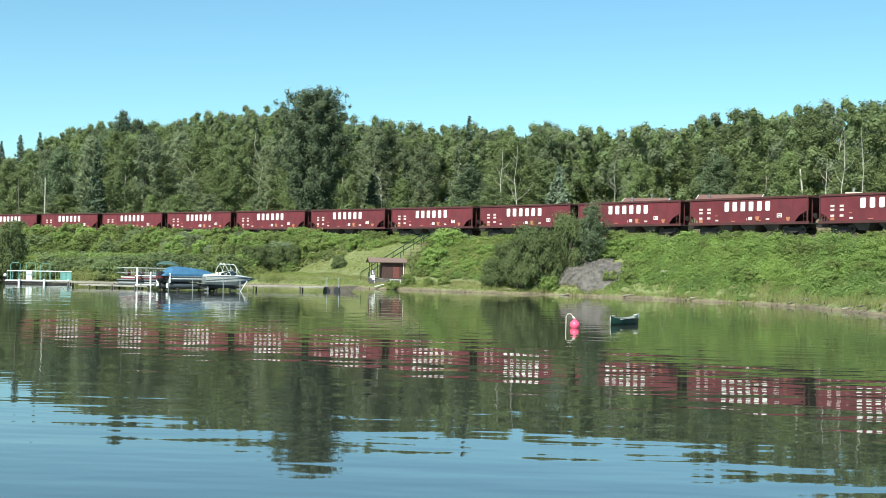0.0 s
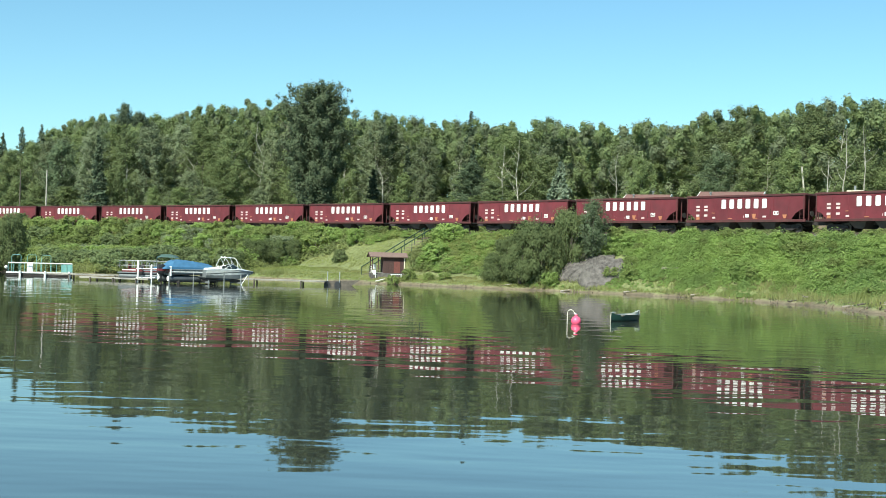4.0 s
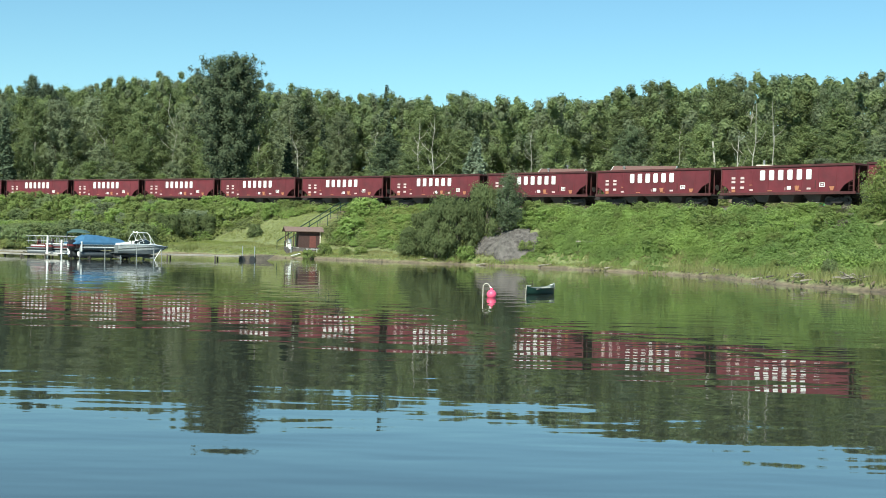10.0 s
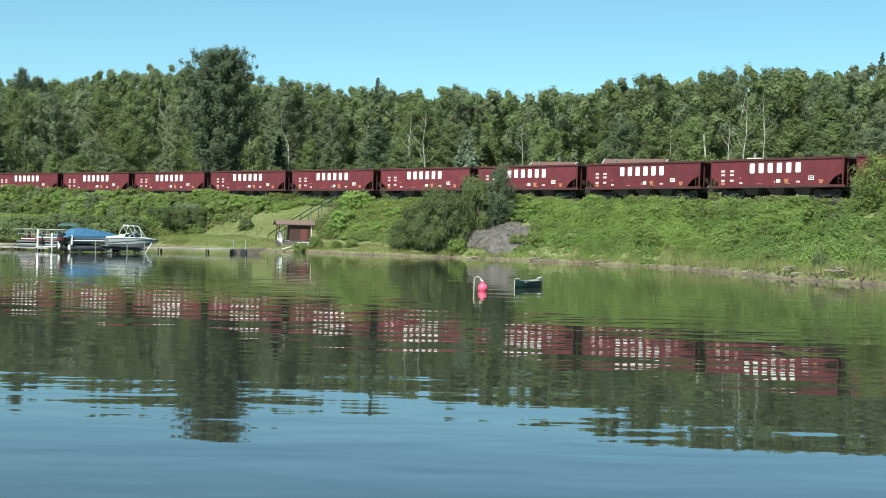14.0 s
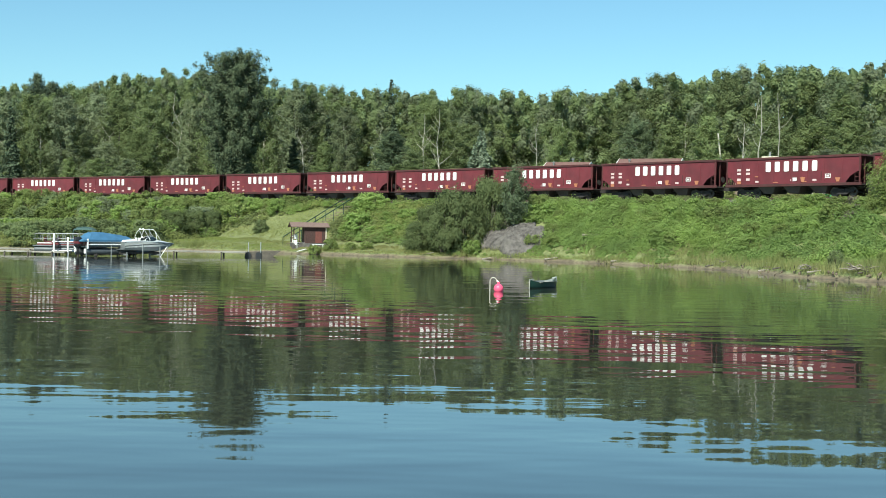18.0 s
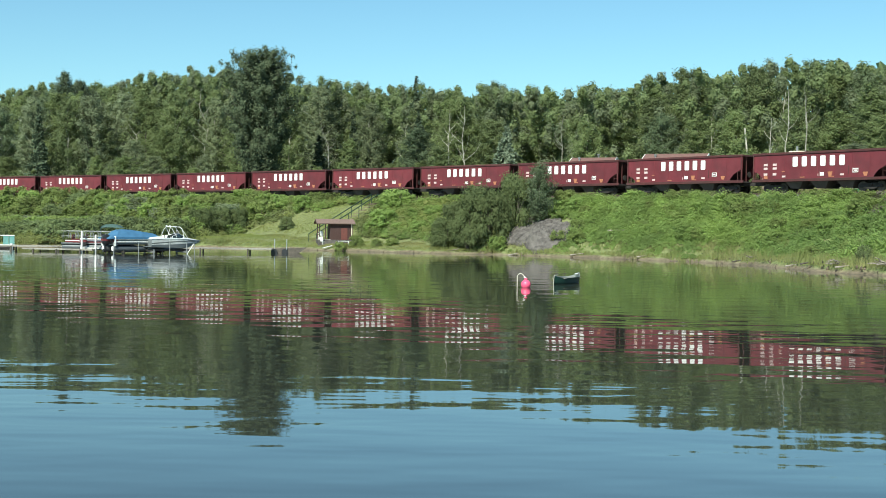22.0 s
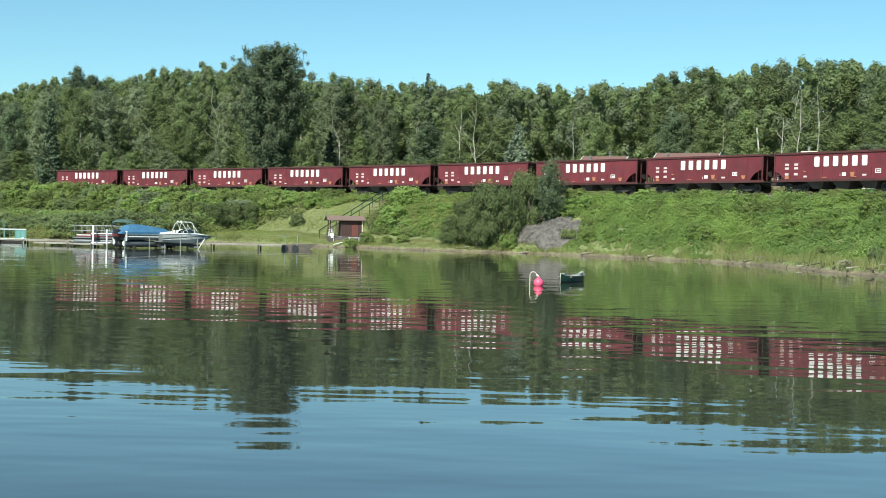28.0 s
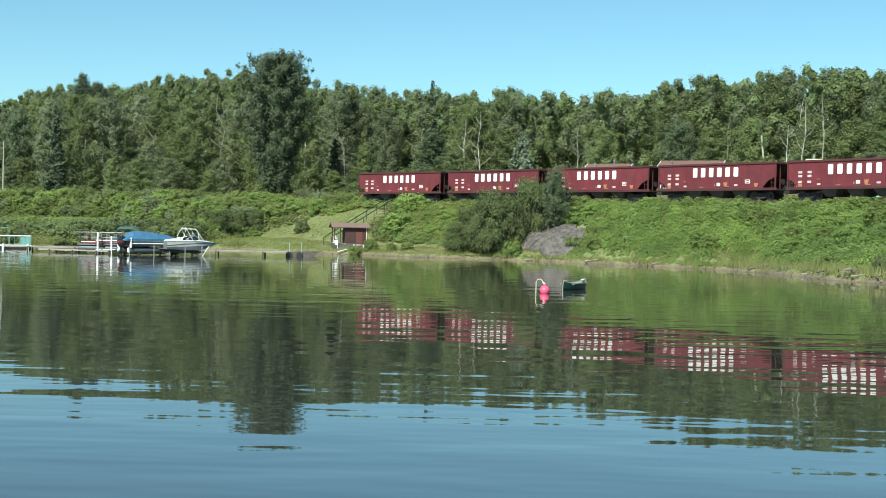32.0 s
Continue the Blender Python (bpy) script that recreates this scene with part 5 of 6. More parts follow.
def build_steps():
    st = tagged(new("bank_steps"), "wooden steps with dark green pipe handrails up the bank", "stairs")
    a, b = Vector((-13.4, 138.6, gz(-13.4, 138.6))), Vector((-6.8, 145.9, 5.5))
    d = (b - a)
    n = 26
    side = Vector((d.y, -d.x, 0)).normalized()
    ang = math.degrees(math.atan2(d.y, d.x))
    me = None
    for k in range(n):
        p = a + d * (k + 0.5) / n
        p.z -= 0.05
        if me is None:
            me = mesh_of("tread", boxed(-0.17, 0.17, -0.55, 0.55, -0.025, 0.025), M_SIDING)
        part("tread", me, M_PLANK, st, m=Matrix.Translation(p) @ pose(0, 0, 0, 0, 0, ang))
    for sg in (-1, 1):
        o = side * 0.62 * sg
        for hgt in (0.95,):
            up = Vector((0, 0, hgt))
            part("handrail", tubed([a + o + up, b + o + up], 0.055, 6), M_GREEN_PIPE, st, "dark green pipe handrail")
        for k in range(7):
            p = a + o + d * k / 6
            part("post", tubed([p - Vector((0, 0, 0.3)), p + Vector((0, 0, 0.95))], 0.045, 6), M_GREEN_PIPE, st)


build_steps()


def house(x, y, spin, w, dp, eave, ridge, label, roof_mat, vents=()):
    """A one-storey house with a low gable roof; its ridge runs along w."""
    h = tagged(new("house"), label, "house", "houses behind the track")
    z0 = gz(x, y)
    h.matrix_basis = pose(x, y, z0, 0, 0, spin)
    e, r = eave - z0, ridge - z0
    part("wall", boxed(-w / 2, w / 2, -dp / 2, -dp / 2 + 0.2, -0.5, e), M_SIDING, h)
    part("wall", boxed(-w / 2, w / 2, dp / 2 - 0.2, dp / 2, -0.5, e), M_SIDING, h)
    for sx in (-1, 1):
        pts = [(-dp / 2 + 0.2, -0.5), (dp / 2 - 0.2, -0.5), (dp / 2 - 0.2, e), (0, r - 0.12), (-dp / 2 + 0.2, e)]
        part("gable_wall", extrude_poly(bmesh.new(), pts, -0.1, 0.1), M_SIDING, h, m=pose(sx * (w / 2 - 0.1), 0, 0, 0, 0, 90))
    over = 0.55
    slope = (r - e) / (dp / 2)
    for sg in (-1, 1):
        yo = sg * (dp / 2 + over)
        bm = bmesh.new()
        zo = e - slope * over
        loft(bm, [[(-w / 2 - 0.5, yo, zo), (-w / 2 - 0.5, yo, zo + 0.14), (-w / 2 - 0.5, 0, r + 0.14), (-w / 2 - 0.5, 0, r)],
                  [(w / 2 + 0.5, yo, zo), (w / 2 + 0.5, yo, zo + 0.14), (w / 2 + 0.5, 0, r + 0.14), (w / 2 + 0.5, 0, r)]])
        part("roof", bm, roof_mat, h, "low red-brown shingled roof slope")
        for sx in (-1, 1):
            xo = sx * (w / 2 + 0.5)
            bm = bmesh.new()
            loft(bm, [[(xo, yo, zo - 0.1), (xo, yo, zo + 0.17), (xo, 0, r + 0.17), (xo, 0, r - 0.1)], [(xo + sx * 0.06, yo, zo - 0.1), (xo + sx * 0.06, yo, zo + 0.17), (xo + sx * 0.06, 0, r + 0.17), (xo + sx * 0.06, 0, r - 0.1)]])
            part("bargeboard", bm, M_WHITEP, h, "white edge board of the gable")
    for i in range(3):
        xx = -w / 2 + w * (i + 0.5) / 3
        win = part("window", boxed(xx - 0.6, xx + 0.6, -dp / 2 - 0.03, -dp / 2 - 0.005, e - 1.5, e - 0.45), M_WHITEP, h)
        part("pane", boxed(xx - 0.52, xx + 0.52, -dp / 2 - 0.045, -dp / 2 - 0.032, e - 1.42, e - 0.53), M_GLASS, win)
    for vx, vy, vh in vents:
        part("roof_vent", tubed([(vx, vy, r - 0.4), (vx, vy, r + vh)], 0.09, 8), M_TIN, h)
        part("vent_cap", tubed([(vx, vy, r + vh - 0.12), (vx, vy, r + vh + 0.04)], 0.17, 8), M_TIN, h)
    return h


house(19.5, 151.0, -24, 4.6, 7.0, 9.7, 11.2, "single-storey house with a low red-brown roof", M_SHINGLE2, ((-1.6, -1.0, 0.1), (0.4, 0.4, 0.55)))
house(27.4, 140.2, -24, 6.2, 7.6, 9.5, 11.15, "single-storey house with a red-brown roof and white gable edge", M_SHINGLE2, ((-2.2, -1.0, 0.0),))
cabin = house(37.8, 128.9, -20, 7.0, 6.5, 8.9, 10.25, "low house with a cream chimney block", M_SHINGLE2)
part("chimney", boxed(-0.9, 0.75, -0.5, 0.5, 3.9, 5.55, 0.03), M_CREAM, cabin, "wide cream chimney block")
part("chimney_pipe", tubed([(-0.1, 0, 5.5), (-0.1, 0, 6.05)], 0.12, 8), M_TIN, cabin)


def pole(x, y, top, r, lean, label, name, material, category):
    p = tagged(new(name), label, category)
    z = gz(x, y)
    p.matrix_basis = pose(x, y, z)
    part("shaft", tubed([(0, 0, -0.4), (lean * 0.5, 0, (top - z) / 2), (lean, 0, top - z)], r, 8, r * 0.75), material, p)
    return p


up = pole(-76.3, 212.6, 16.4, 0.15, 0.0, "slim weathered wooden utility pole behind the track", "utility_pole", M_PLANK, "pole")
part("insulator", tubed([(0.0, 0, 8.6), (0.0, 0, 8.85)], 0.06, 8), M_TIN, up)
pole(-82.2, 216.0, 16.6, 0.13, 0.0, "slim brown wooden pole at the wood's edge", "utility_pole", M_POST, "pole")
pole(37.3, 145.3, 14.7, 0.13, -1.0, "leaning pale birch snag without limbs", "birch_snag", M_BIRCH, "dead tree")
pole(50.3, 141.3, 13.5, 0.16, 0.0, "upright pale birch snag without limbs", "birch_snag", M_BIRCH, "dead tree")

# ---------------------------------------------------------------- dock and boats
def build_dock(name, p0, p1, width, z, label, posts):
    dk = tagged(new(name), label, "dock", "docks")
    v = Vector((p1[0] - p0[0], p1[1] - p0[1], 0))
    le = v.length
    dk.matrix_basis = pose(p0[0], p0[1], 0, 0, 0, math.degrees(math.atan2(v.y, v.x)))
    n = int(le / 0.3)
    me = mesh_of("plank", boxed(0.008, le / n - 0.008, -width / 2, width / 2, z - 0.045, z), M_PLANK)
    for k in range(n):
        part("plank", me, M_PLANK, dk, m=pose(k * le / n, 0, 0))
    for y in (-width / 2 + 0.08, width / 2 - 0.08):
        part("beam", boxed(0, le, y - 0.05, y + 0.05, z - 0.12, z - 0.05), M_PLANK, dk)
    for k in range(posts):
        x = le * (k + 0.5) / posts
        for y in (-width / 2 - 0.05, width / 2 + 0.05):
            part("pile", tubed([(x, y, -1.5), (x, y, z - 0.05)], 0.08, 8), M_POST, dk)
    return dk


build_dock("dock", (-42.0, 118.3), (-15.2, 118.0), 1.3, 0.46, "long low grey plank dock on dark piles", 6)
build_dock("dock", (-37.6, 115.0), (-30.5, 112.6), 1.0, 0.30, "short low plank dock beside the boat lifts", 3)


def build_float():
    f = tagged(new("float"), "dark floating dock end with two pale mooring posts", "float")
    f.matrix_basis = pose(-14.0, 119.6, 0, 0, 0, 4)
    part("deck", extrude_poly(bmesh.new(), [(-1.3, -0.15), (0.9, -0.15), (1.9, 0.55), (-1.3, 0.42)], -0.6, 0.6), M_POST, f)
    for x in (-1.2, -0.2):
        part("drum", tubed([(x, -0.75, 0.12), (x, 0.75, 0.12)], 0.3, 12), M_BLACK, f)
    for x in (-1.15, 0.0):
        part("mooring_post", tubed([(x, -0.7, -1.0), (x, -0.7, 1.35)], 0.045, 8), M_ALU, f)
    return f


build_float()


def log_float(boat, x0, x1, y, z, r, material):
    rings = []
    for x, k in ((x0, 0.9), (x0 + 0.06, 1.0), (x1 - 1.1, 1.0), (x1 - 0.45, 0.75), (x1, 0.15)):
        rings.append([(x, y + r * k * math.cos(a), z + r * k * math.sin(a) + (1 - k) * r * 0.5) for a in np.linspace(0, 6.283, 14, endpoint=False)])
    part("float_tube", loft(bmesh.new(), rings), material, boat, "long round float", smooth=True)


def outboard(boat, x, y, z):
    mtr = part("outboard_motor", loft(bmesh.new(), [[(x + a * q, y + b * 0.24 * q, z + h) for a, b in ((-0.36, -0.7), (-0.36, 0.7), (-0.1, 1), (0.3, 1), (0.3, -1), (-0.1, -1))] for h, q in ((0.1, 0.62), (0.3, 0.95), (0.7, 1.0), (0.92, 0.86), (1.0, 0.5))]), M_BLACK, boat, "black and maroon outboard motor")
    part("cowl_band", loft(bmesh.new(), [[(x + a * q, y + b * 0.24 * q, z + h) for a, b in ((-0.36, -0.7), (-0.36, 0.7), (-0.1, 1), (0.3, 1), (0.3, -1), (-0.1, -1))] for h, q in ((0.42, 1.03), (0.62, 1.05))]), M_MAROON, mtr, "maroon band of the cowl")
    part("leg", boxed(x - 0.16, x + 0.06, y - 0.07, y + 0.07, z - 0.55, z + 0.16, 0.03), M_BLACK, mtr)
    part("propeller", tubed([(x - 0.26, y, z - 0.42), (x - 0.18, y, z - 0.42)], 0.15, 8), M_BLACK, mtr)


def pontoon_open():
    b = tagged(new("pontoon_boat"), "white and maroon pontoon boat with bent pipe railing on a lift", "boat", "boats at the dock")
    b.matrix_basis = pose(-33.9, 114.4, 0.25, 0, 0, 4)
    for y in (-0.85, 0.85):
        log_float(b, 0.1, 6.6, y, 0.22, 0.25, M_TUBE)
    part("deck", boxed(0, 6.2, -1.15, 1.15, 0.5, 0.6, 0.02), M_GREYHULL, b)
    for y in (-1.12, 1.12):
        part("side_panel", boxed(0.4, 5.8, y - 0.02, y + 0.02, 0.62, 0.86, 0.01), M_MAROON, b)
        part("stripe", boxed(0.4, 5.8, y * 1.02 - 0.012, y * 1.02 + 0.012, 0.76, 0.84), M_WHITEP, b)
        for k in range(9):
            x = 0.2 + k * 0.68
            bm = tubed([(x, y, 1.0), (x, y, 1.45), (x + 0.08, y, 1.62), (x + 0.34, y, 1.66), (x + 0.58, y, 1.62), (x + 0.64, y, 1.45), (x + 0.64, y, 1.0)], 0.022, 5)
            part("rail_hoop", bm, M_TIN, b)
        part("rail", tubed([(0, y, 1.66), (6.3, y, 1.66)], 0.025, 6), M_TIN, b)
        part("rail", tubed([(0, y, 1.2), (6.3, y, 1.2)], 0.02, 6), M_TIN, b)
    outboard(b, 2.05, -1.0, 0.25)
    part("transom_rail", tubed([(1.75, -1.3, 0.95), (3.9, -1.3, 0.95)], 0.05, 8), M_WHITEP, b, "white rub rail")
    part("transom_rail", tubed([(1.75, -1.3, 0.12), (3.9, -1.3, 0.12)], 0.05, 8), M_WHITEP, b, "white rub rail")
    for x in (1.0, 2.2, 3.6):
        st = part("seat", boxed(x, x + 0.7, -0.85, 0.2, 0.6, 0.95, 0.05), M_MAROON, b, "maroon vinyl seat")
        part("seat_back", boxed(x - 0.1, x + 0.02, -0.85, 0.2, 0.9, 1.35, 0.04), M_MAROON, st)
    bim = part("bimini_frame", tubed([(3.4, -1.0, 1.0), (3.6, -1.0, 2.1), (4.0, -1.0, 2.28), (4.8, -1.0, 2.28), (5.2, -1.0, 2.1), (5.3, -1.0, 1.7)], 0.03, 6), M_BIMINI, b)
    part("bimini_cover", loft(bmesh.new(), [[(3.5, y, 2.0 - abs(y) * 0.04), (3.85, y, 2.26), (4.4, y, 2.32), (4.95, y, 2.24), (5.3, y, 1.98), (4.9, y, 2.02), (3.9, y, 2.04)] for q, y in ((0, -1.0), (0, 0.0), (0, 1.0))]), M_BIMINI, bim)
    # the lift's white guide posts
    for x in (0.95, 2.2):
        p = tagged(new("lift_post"), "white upright guide post of a boat lift", "post", "guide posts of the lifts")
        part("post", boxed(-0.07, 0.07, -0.07, 0.07, -1.4, 1.95 if x < 1 else 1.6, 0.01), M_WHITEP, p)
        p.matrix_basis = pose(-32.7 + x, 112.7, 0)


def pontoon_covered():
    b = tagged(new("pontoon_boat"), "pontoon boat under a bright blue canvas cover on a lift", "boat", "boats at the dock")
    b.matrix_basis = pose(-28.75, 110.3, 0.22, 0, 0, 42)
    for y in (-0.9, 0.9):
        log_float(b, 0.0, 4.9, y, 0.2, 0.27, M_TUBE)
        part("end_cap", tubed([(-0.05, y, 0.22), (0.02, y, 0.22)], 0.22, 12), M_WHITEP, b, "white end cap of the float")
    part("deck", boxed(0.1, 4.5, -1.2, 1.2, 0.55, 0.65, 0.02), M_GREYHULL, b)
    for y in (-1.18, 1.18):
        part("side_panel", boxed(0.3, 4.4, y - 0.02, y + 0.02, 0.65, 1.0, 0.01), M_GREYHULL, b)
        part("rail", tubed([(0.1, y * 1.03, 1.06), (4.9, y * 1.03, 1.06)], 0.05, 8), M_WHITEP, b, "white rub rail")
        part("rail", tubed([(0.1, y * 1.03, 0.80), (4.9, y * 1.03, 0.80)], 0.045, 8), M_WHITEP, b)
        part("stripe", boxed(0.3, 4.4, y * 1.02 - 0.012, y * 1.02 + 0.012, 0.56, 0.64), M_BLACK, b)
        part("stern_post", boxed(0.0, 0.14, y - 0.1, y + 0.1, 0.42, 1.3, 0.03), M_GEL, b, "white stern corner post")
    part("stern_panel", boxed(0.28, 0.32, -1.15, 1.15, 0.65, 1.18, 0.01), M_MAROON, b, "maroon stern panel")
    rings = []
    for x, hgt in ((-0.35, 1.22), (0.15, 1.5), (0.7, 1.86), (1.3, 1.92), (2.1, 1.88), (2.9, 1.78), (3.7, 1.66), (4.4, 1.56), (4.55, 1.5), (4.6, 1.14)):
        sag = 0.04 * math.sin(x * 5)
        rings.append([(x, -1.27, 1.06), (x, -1.25, min(1.24, hgt - 0.04)), (x, -0.6, hgt - 0.10 + sag), (x, 0, hgt), (x, 0.6, hgt - 0.10 - sag), (x, 1.25, min(1.24, hgt - 0.04)), (x, 1.27, 1.06)])
    cover = part("canvas_cover", loft(bmesh.new(), rings), M_BLUE_CANVAS, b, "sagging blue canvas cover")
    for x in (0.7, 2.1, 3.7):
        part("seam", tubed([(x, -1.26, 1.22), (x, -0.62, 1.88 - 0.07 * x - 0.04), (x, 0, 1.94 - 0.07 * x + 0.03)], 0.015, 5), M_BLUE_CANVAS, cover)
    outboard(b, -0.3, -0.15, 0.45)
    for x, y in ((-0.2, -1.45), (2.2, -1.45), (4.6, -1.45), (2.2, 1.5)):
        q = b.matrix_basis @ Vector((x, y, 0))
        p = tagged(new("lift_post"), "grey steel post of a boat lift", "post", "guide posts of the lifts")
        part("post", tubed([(0, 0, -1.4), (0, 0, 1.0)], 0.05, 8), M_TIN, p)
        p.matrix_basis = pose(q.x, q.y, 0)
    cr = tagged(new("lift_cradle"), "dark steel boat lift cradle in the water", "boat lift", "boat lifts")
    cr.matrix_basis = pose(-28.75, 110.3, 0, 0, 0, 42)
    for x in (0.8, 4.4):
        part("cross_beam", boxed(x - 0.08, x + 0.08, -1.5, 1.5, 0.05, 0.2), M_UNDER, cr)
    for y in (-0.9, 0.9):
        part("bunk", boxed(0.3, 5.0, y - 0.1, y + 0.1, 0.12, 0.22), M_UNDER, cr)
    for x in (0.8, 4.4):
        for y in (-1.4, 1.4):
            part("leg", tubed([(x, y, -1.5), (x, y, 0.3)], 0.06, 8), M_UNDER, cr)


def ski_boat():
    """x from the stern to the bow; a white runabout with a raised foredeck and a tower for the tow line."""
    b = tagged(new("ski_boat"), "white and grey ski boat with a pipe tower on a lift", "boat", "boats at the dock")
    b.matrix_basis = pose(-25.45, 111.4, 0.36, 0, 0, 30)
    b.scale = (0.86, 0.9, 0.92)
    n, le = 19, 5.3

    def beam(u):
        return 1.08 * (1 - max(0, (u - 0.45) / 0.55) ** 2.3) + 0.03

    def sheer(u):
        return 1.02 + 0.08 * math.sin(math.pi * u) - 0.12 * u ** 3

    def keel(u):
        return 0.02 + 0.62 * max(0, (u - 0.6) / 0.4) ** 1.8

    def waist(u):
        return 0.44 + 0.26 * u ** 2

    rings = []
    for k in range(n):
        u = k / (n - 1)
        x, w, c = le * u, beam(u), keel(u) + 0.24 * (1 - 0.6 * u)
        rings.append([(x + 0.3 * u ** 6, -w, sheer(u)), (x + 0.15 * u ** 6, -w * 0.98, waist(u)), (x, -w * 0.9, min(c, waist(u) - 0.04)), (x, 0, min(keel(u), waist(u) - 0.08)), (x, w * 0.9, min(c, waist(u) - 0.04)), (x + 0.15 * u ** 6, w * 0.98, waist(u)), (x + 0.3 * u ** 6, w, sheer(u))])
    # the grey below the waist is kept dark to carry the hull's shade
    part("hull", loft(bmesh.new(), rings), M_GREYHULL, b, "grey lower hull, darkened for shade")
    for sg in (-1, 1):
        for nm, hi, lo, mt, lb, off in (("hull_band", 1.0, 0.06, M_GEL, "white upper hull band", 0.014), ("hull_stripe", 0.36, 0.2, M_GREYHULL, "grey sweep along the white band", 0.03)):
            bm = bmesh.new()
            top, bot = [], []
            for k in range(n - 1):
                u = k / (n - 1)
                x, w = le * u, beam(u)
                a, z = waist(u), sheer(u) - waist(u)
                q = hi if nm == "hull_band" else hi + 0.4 * u
                r = lo if nm == "hull_band" else lo + 0.42 * u
                top.append(bm.verts.new((x + 0.3 * u ** 6, sg * (w + off), a + z * q)))
                bot.append(bm.verts.new((x + 0.2 * u ** 6, sg * (w * 0.985 + off), a + z * r)))
            for k in range(n - 2):
                bm.faces.new((top[k], top[k + 1], bot[k + 1], bot[k]))
            bmesh.ops.solidify(bm, geom=bm.faces[:], thickness=0.012)
            part(nm, bm, mt, b, lb)
        part("rub_rail", tubed([(le * u + 0.3 * u ** 6, sg * (beam(u) + 0.02), sheer(u) - 0.02) for u in np.linspace(0, 1, 14)], 0.028, 6), M_ALU, b)
    bm = bmesh.new()
    fore = []
    for u in (0.5, 0.6, 0.7, 0.8, 0.9, 0.98):
        w, z, h = beam(u) * 0.97, sheer(u), 0.24 * (1 - ((u - 0.5) / 0.5) ** 1.5)
        x = le * u + 0.3 * u ** 6
        fore.append([(x, -w, z), (x, -w * 0.55, z + h * 0.8), (x, 0, z + h), (x, w * 0.55, z + h * 0.8), (x, w, z), (x, 0, z - 0.06)])
    loft(bm, fore)
    part("foredeck", bm, M_GEL, b, "white crowned foredeck")
    for y in (-1.04, 0.9):
        part("side_deck", boxed(0.1, 2.8, y, y + 0.14, 0.98, 1.14, 0.04), M_GEL, b)
    part("sun_pad", loft(bmesh.new(), [[(x, -0.9, 0.9), (x, -0.8, z), (x, 0.8, z), (x, 0.9, 0.9)] for x, z in ((0.05, 1.02), (0.2, 1.18), (0.9, 1.24), (1.3, 1.3), (1.4, 1.0))]), M_GEL, b, "white padded engine hatch")
    for y in (-0.75, 0.2):
        st = part("seat", boxed(1.75, 2.25, y, y + 0.55, 0.7, 1.1, 0.08), M_WHITEP, b)
        part("seat_back", boxed(1.68, 1.8, y, y + 0.55, 1.0, 1.42, 0.05), M_WHITEP, st)
    part("steering_wheel", tubed([(2.6, 0.45, 1.22), (2.63, 0.45, 1.25)], 0.17, 12), M_BLACK, b)
    ws = bmesh.new()
    loft(ws, [[(2.3, -1.0, 1.06), (2.35, -0.93, 1.34), (2.33, -0.89, 1.34), (2.27, -0.96, 1.06)], [(3.15, -0.92, 1.1), (2.85, -0.8, 1.5), (2.82, -0.77, 1.5), (3.12, -0.88, 1.1)], [(3.75, -0.45, 1.26), (3.1, -0.4, 1.58), (3.07, -0.38, 1.58), (3.72, -0.42, 1.26)],
              [(3.75, 0.45, 1.26), (3.1, 0.4, 1.58), (3.07, 0.38, 1.58), (3.72, 0.42, 1.26)], [(3.15, 0.92, 1.1), (2.85, 0.8, 1.5), (2.82, 0.77, 1.5), (3.12, 0.88, 1.1)], [(2.3, 1.0, 1.06), (2.35, 0.93, 1.34), (2.33, 0.89, 1.34), (2.27, 0.96, 1.06)]])
    part("windscreen", ws, M_GLASS, b, "dark wrap-round windscreen")
    part("windscreen_frame", tubed([(2.3, -0.96, 1.35), (2.84, -0.79, 1.52), (3.09, -0.39, 1.6), (3.09, 0.39, 1.6), (2.84, 0.79, 1.52), (2.3, 0.96, 1.35)], 0.028, 6), M_ALU, b)
    for sg in (-1, 1):
        part("windscreen_pillar", tubed([(3.75, sg * 0.45, 1.26), (3.09, sg * 0.39, 1.6)], 0.022, 6), M_ALU, b)
        part("tower_leg", tubed([(1.55, sg * 1.05, 1.06), (1.8, sg * 1.02, 1.55), (1.98, sg * 0.92, 2.0), (2.15, sg * 0.72, 2.22)], 0.03, 7), M_WHITEP, b, "white bent tower pipe")
        part("tower_leg", tubed([(3.45, sg * 1.0, 1.12), (3.4, sg * 0.95, 1.65), (3.3, sg * 0.85, 2.05), (3.15, sg * 0.72, 2.2)], 0.03, 7), M_WHITEP, b, "white bent tower pipe")
        part("tower_brace", tubed([(2.2, sg * 0.85, 2.1), (2.75, sg * 1.0, 1.2)], 0.025, 6), M_WHITEP, b)
        part("tower_brace", tubed([(3.32, sg * 0.86, 2.0), (3.95, sg * 0.86, 1.12)], 0.025, 6), M_WHITEP, b)
        part("tower_bar", tubed([(2.1, sg * 0.72, 2.22), (2.6, sg * 0.7, 2.26), (3.18, sg * 0.72, 2.2)], 0.03, 7), M_WHITEP, b)
        part("tower_lamp", boxed(2.05, 2.2, sg * 0.5 - 0.1, sg * 0.5 + 0.1, 2.24, 2.36, 0.03), M_WHITEP, b)
    for x in (2.15, 3.15):
        part("tower_bar", tubed([(x, -0.72, 2.22), (x, 0.72, 2.22)], 0.035, 7), M_WHITEP, b)
    part("swim_platform", boxed(-0.5, 0.02, -0.85, 0.85, 0.25, 0.32, 0.02), M_GREYHULL, b)
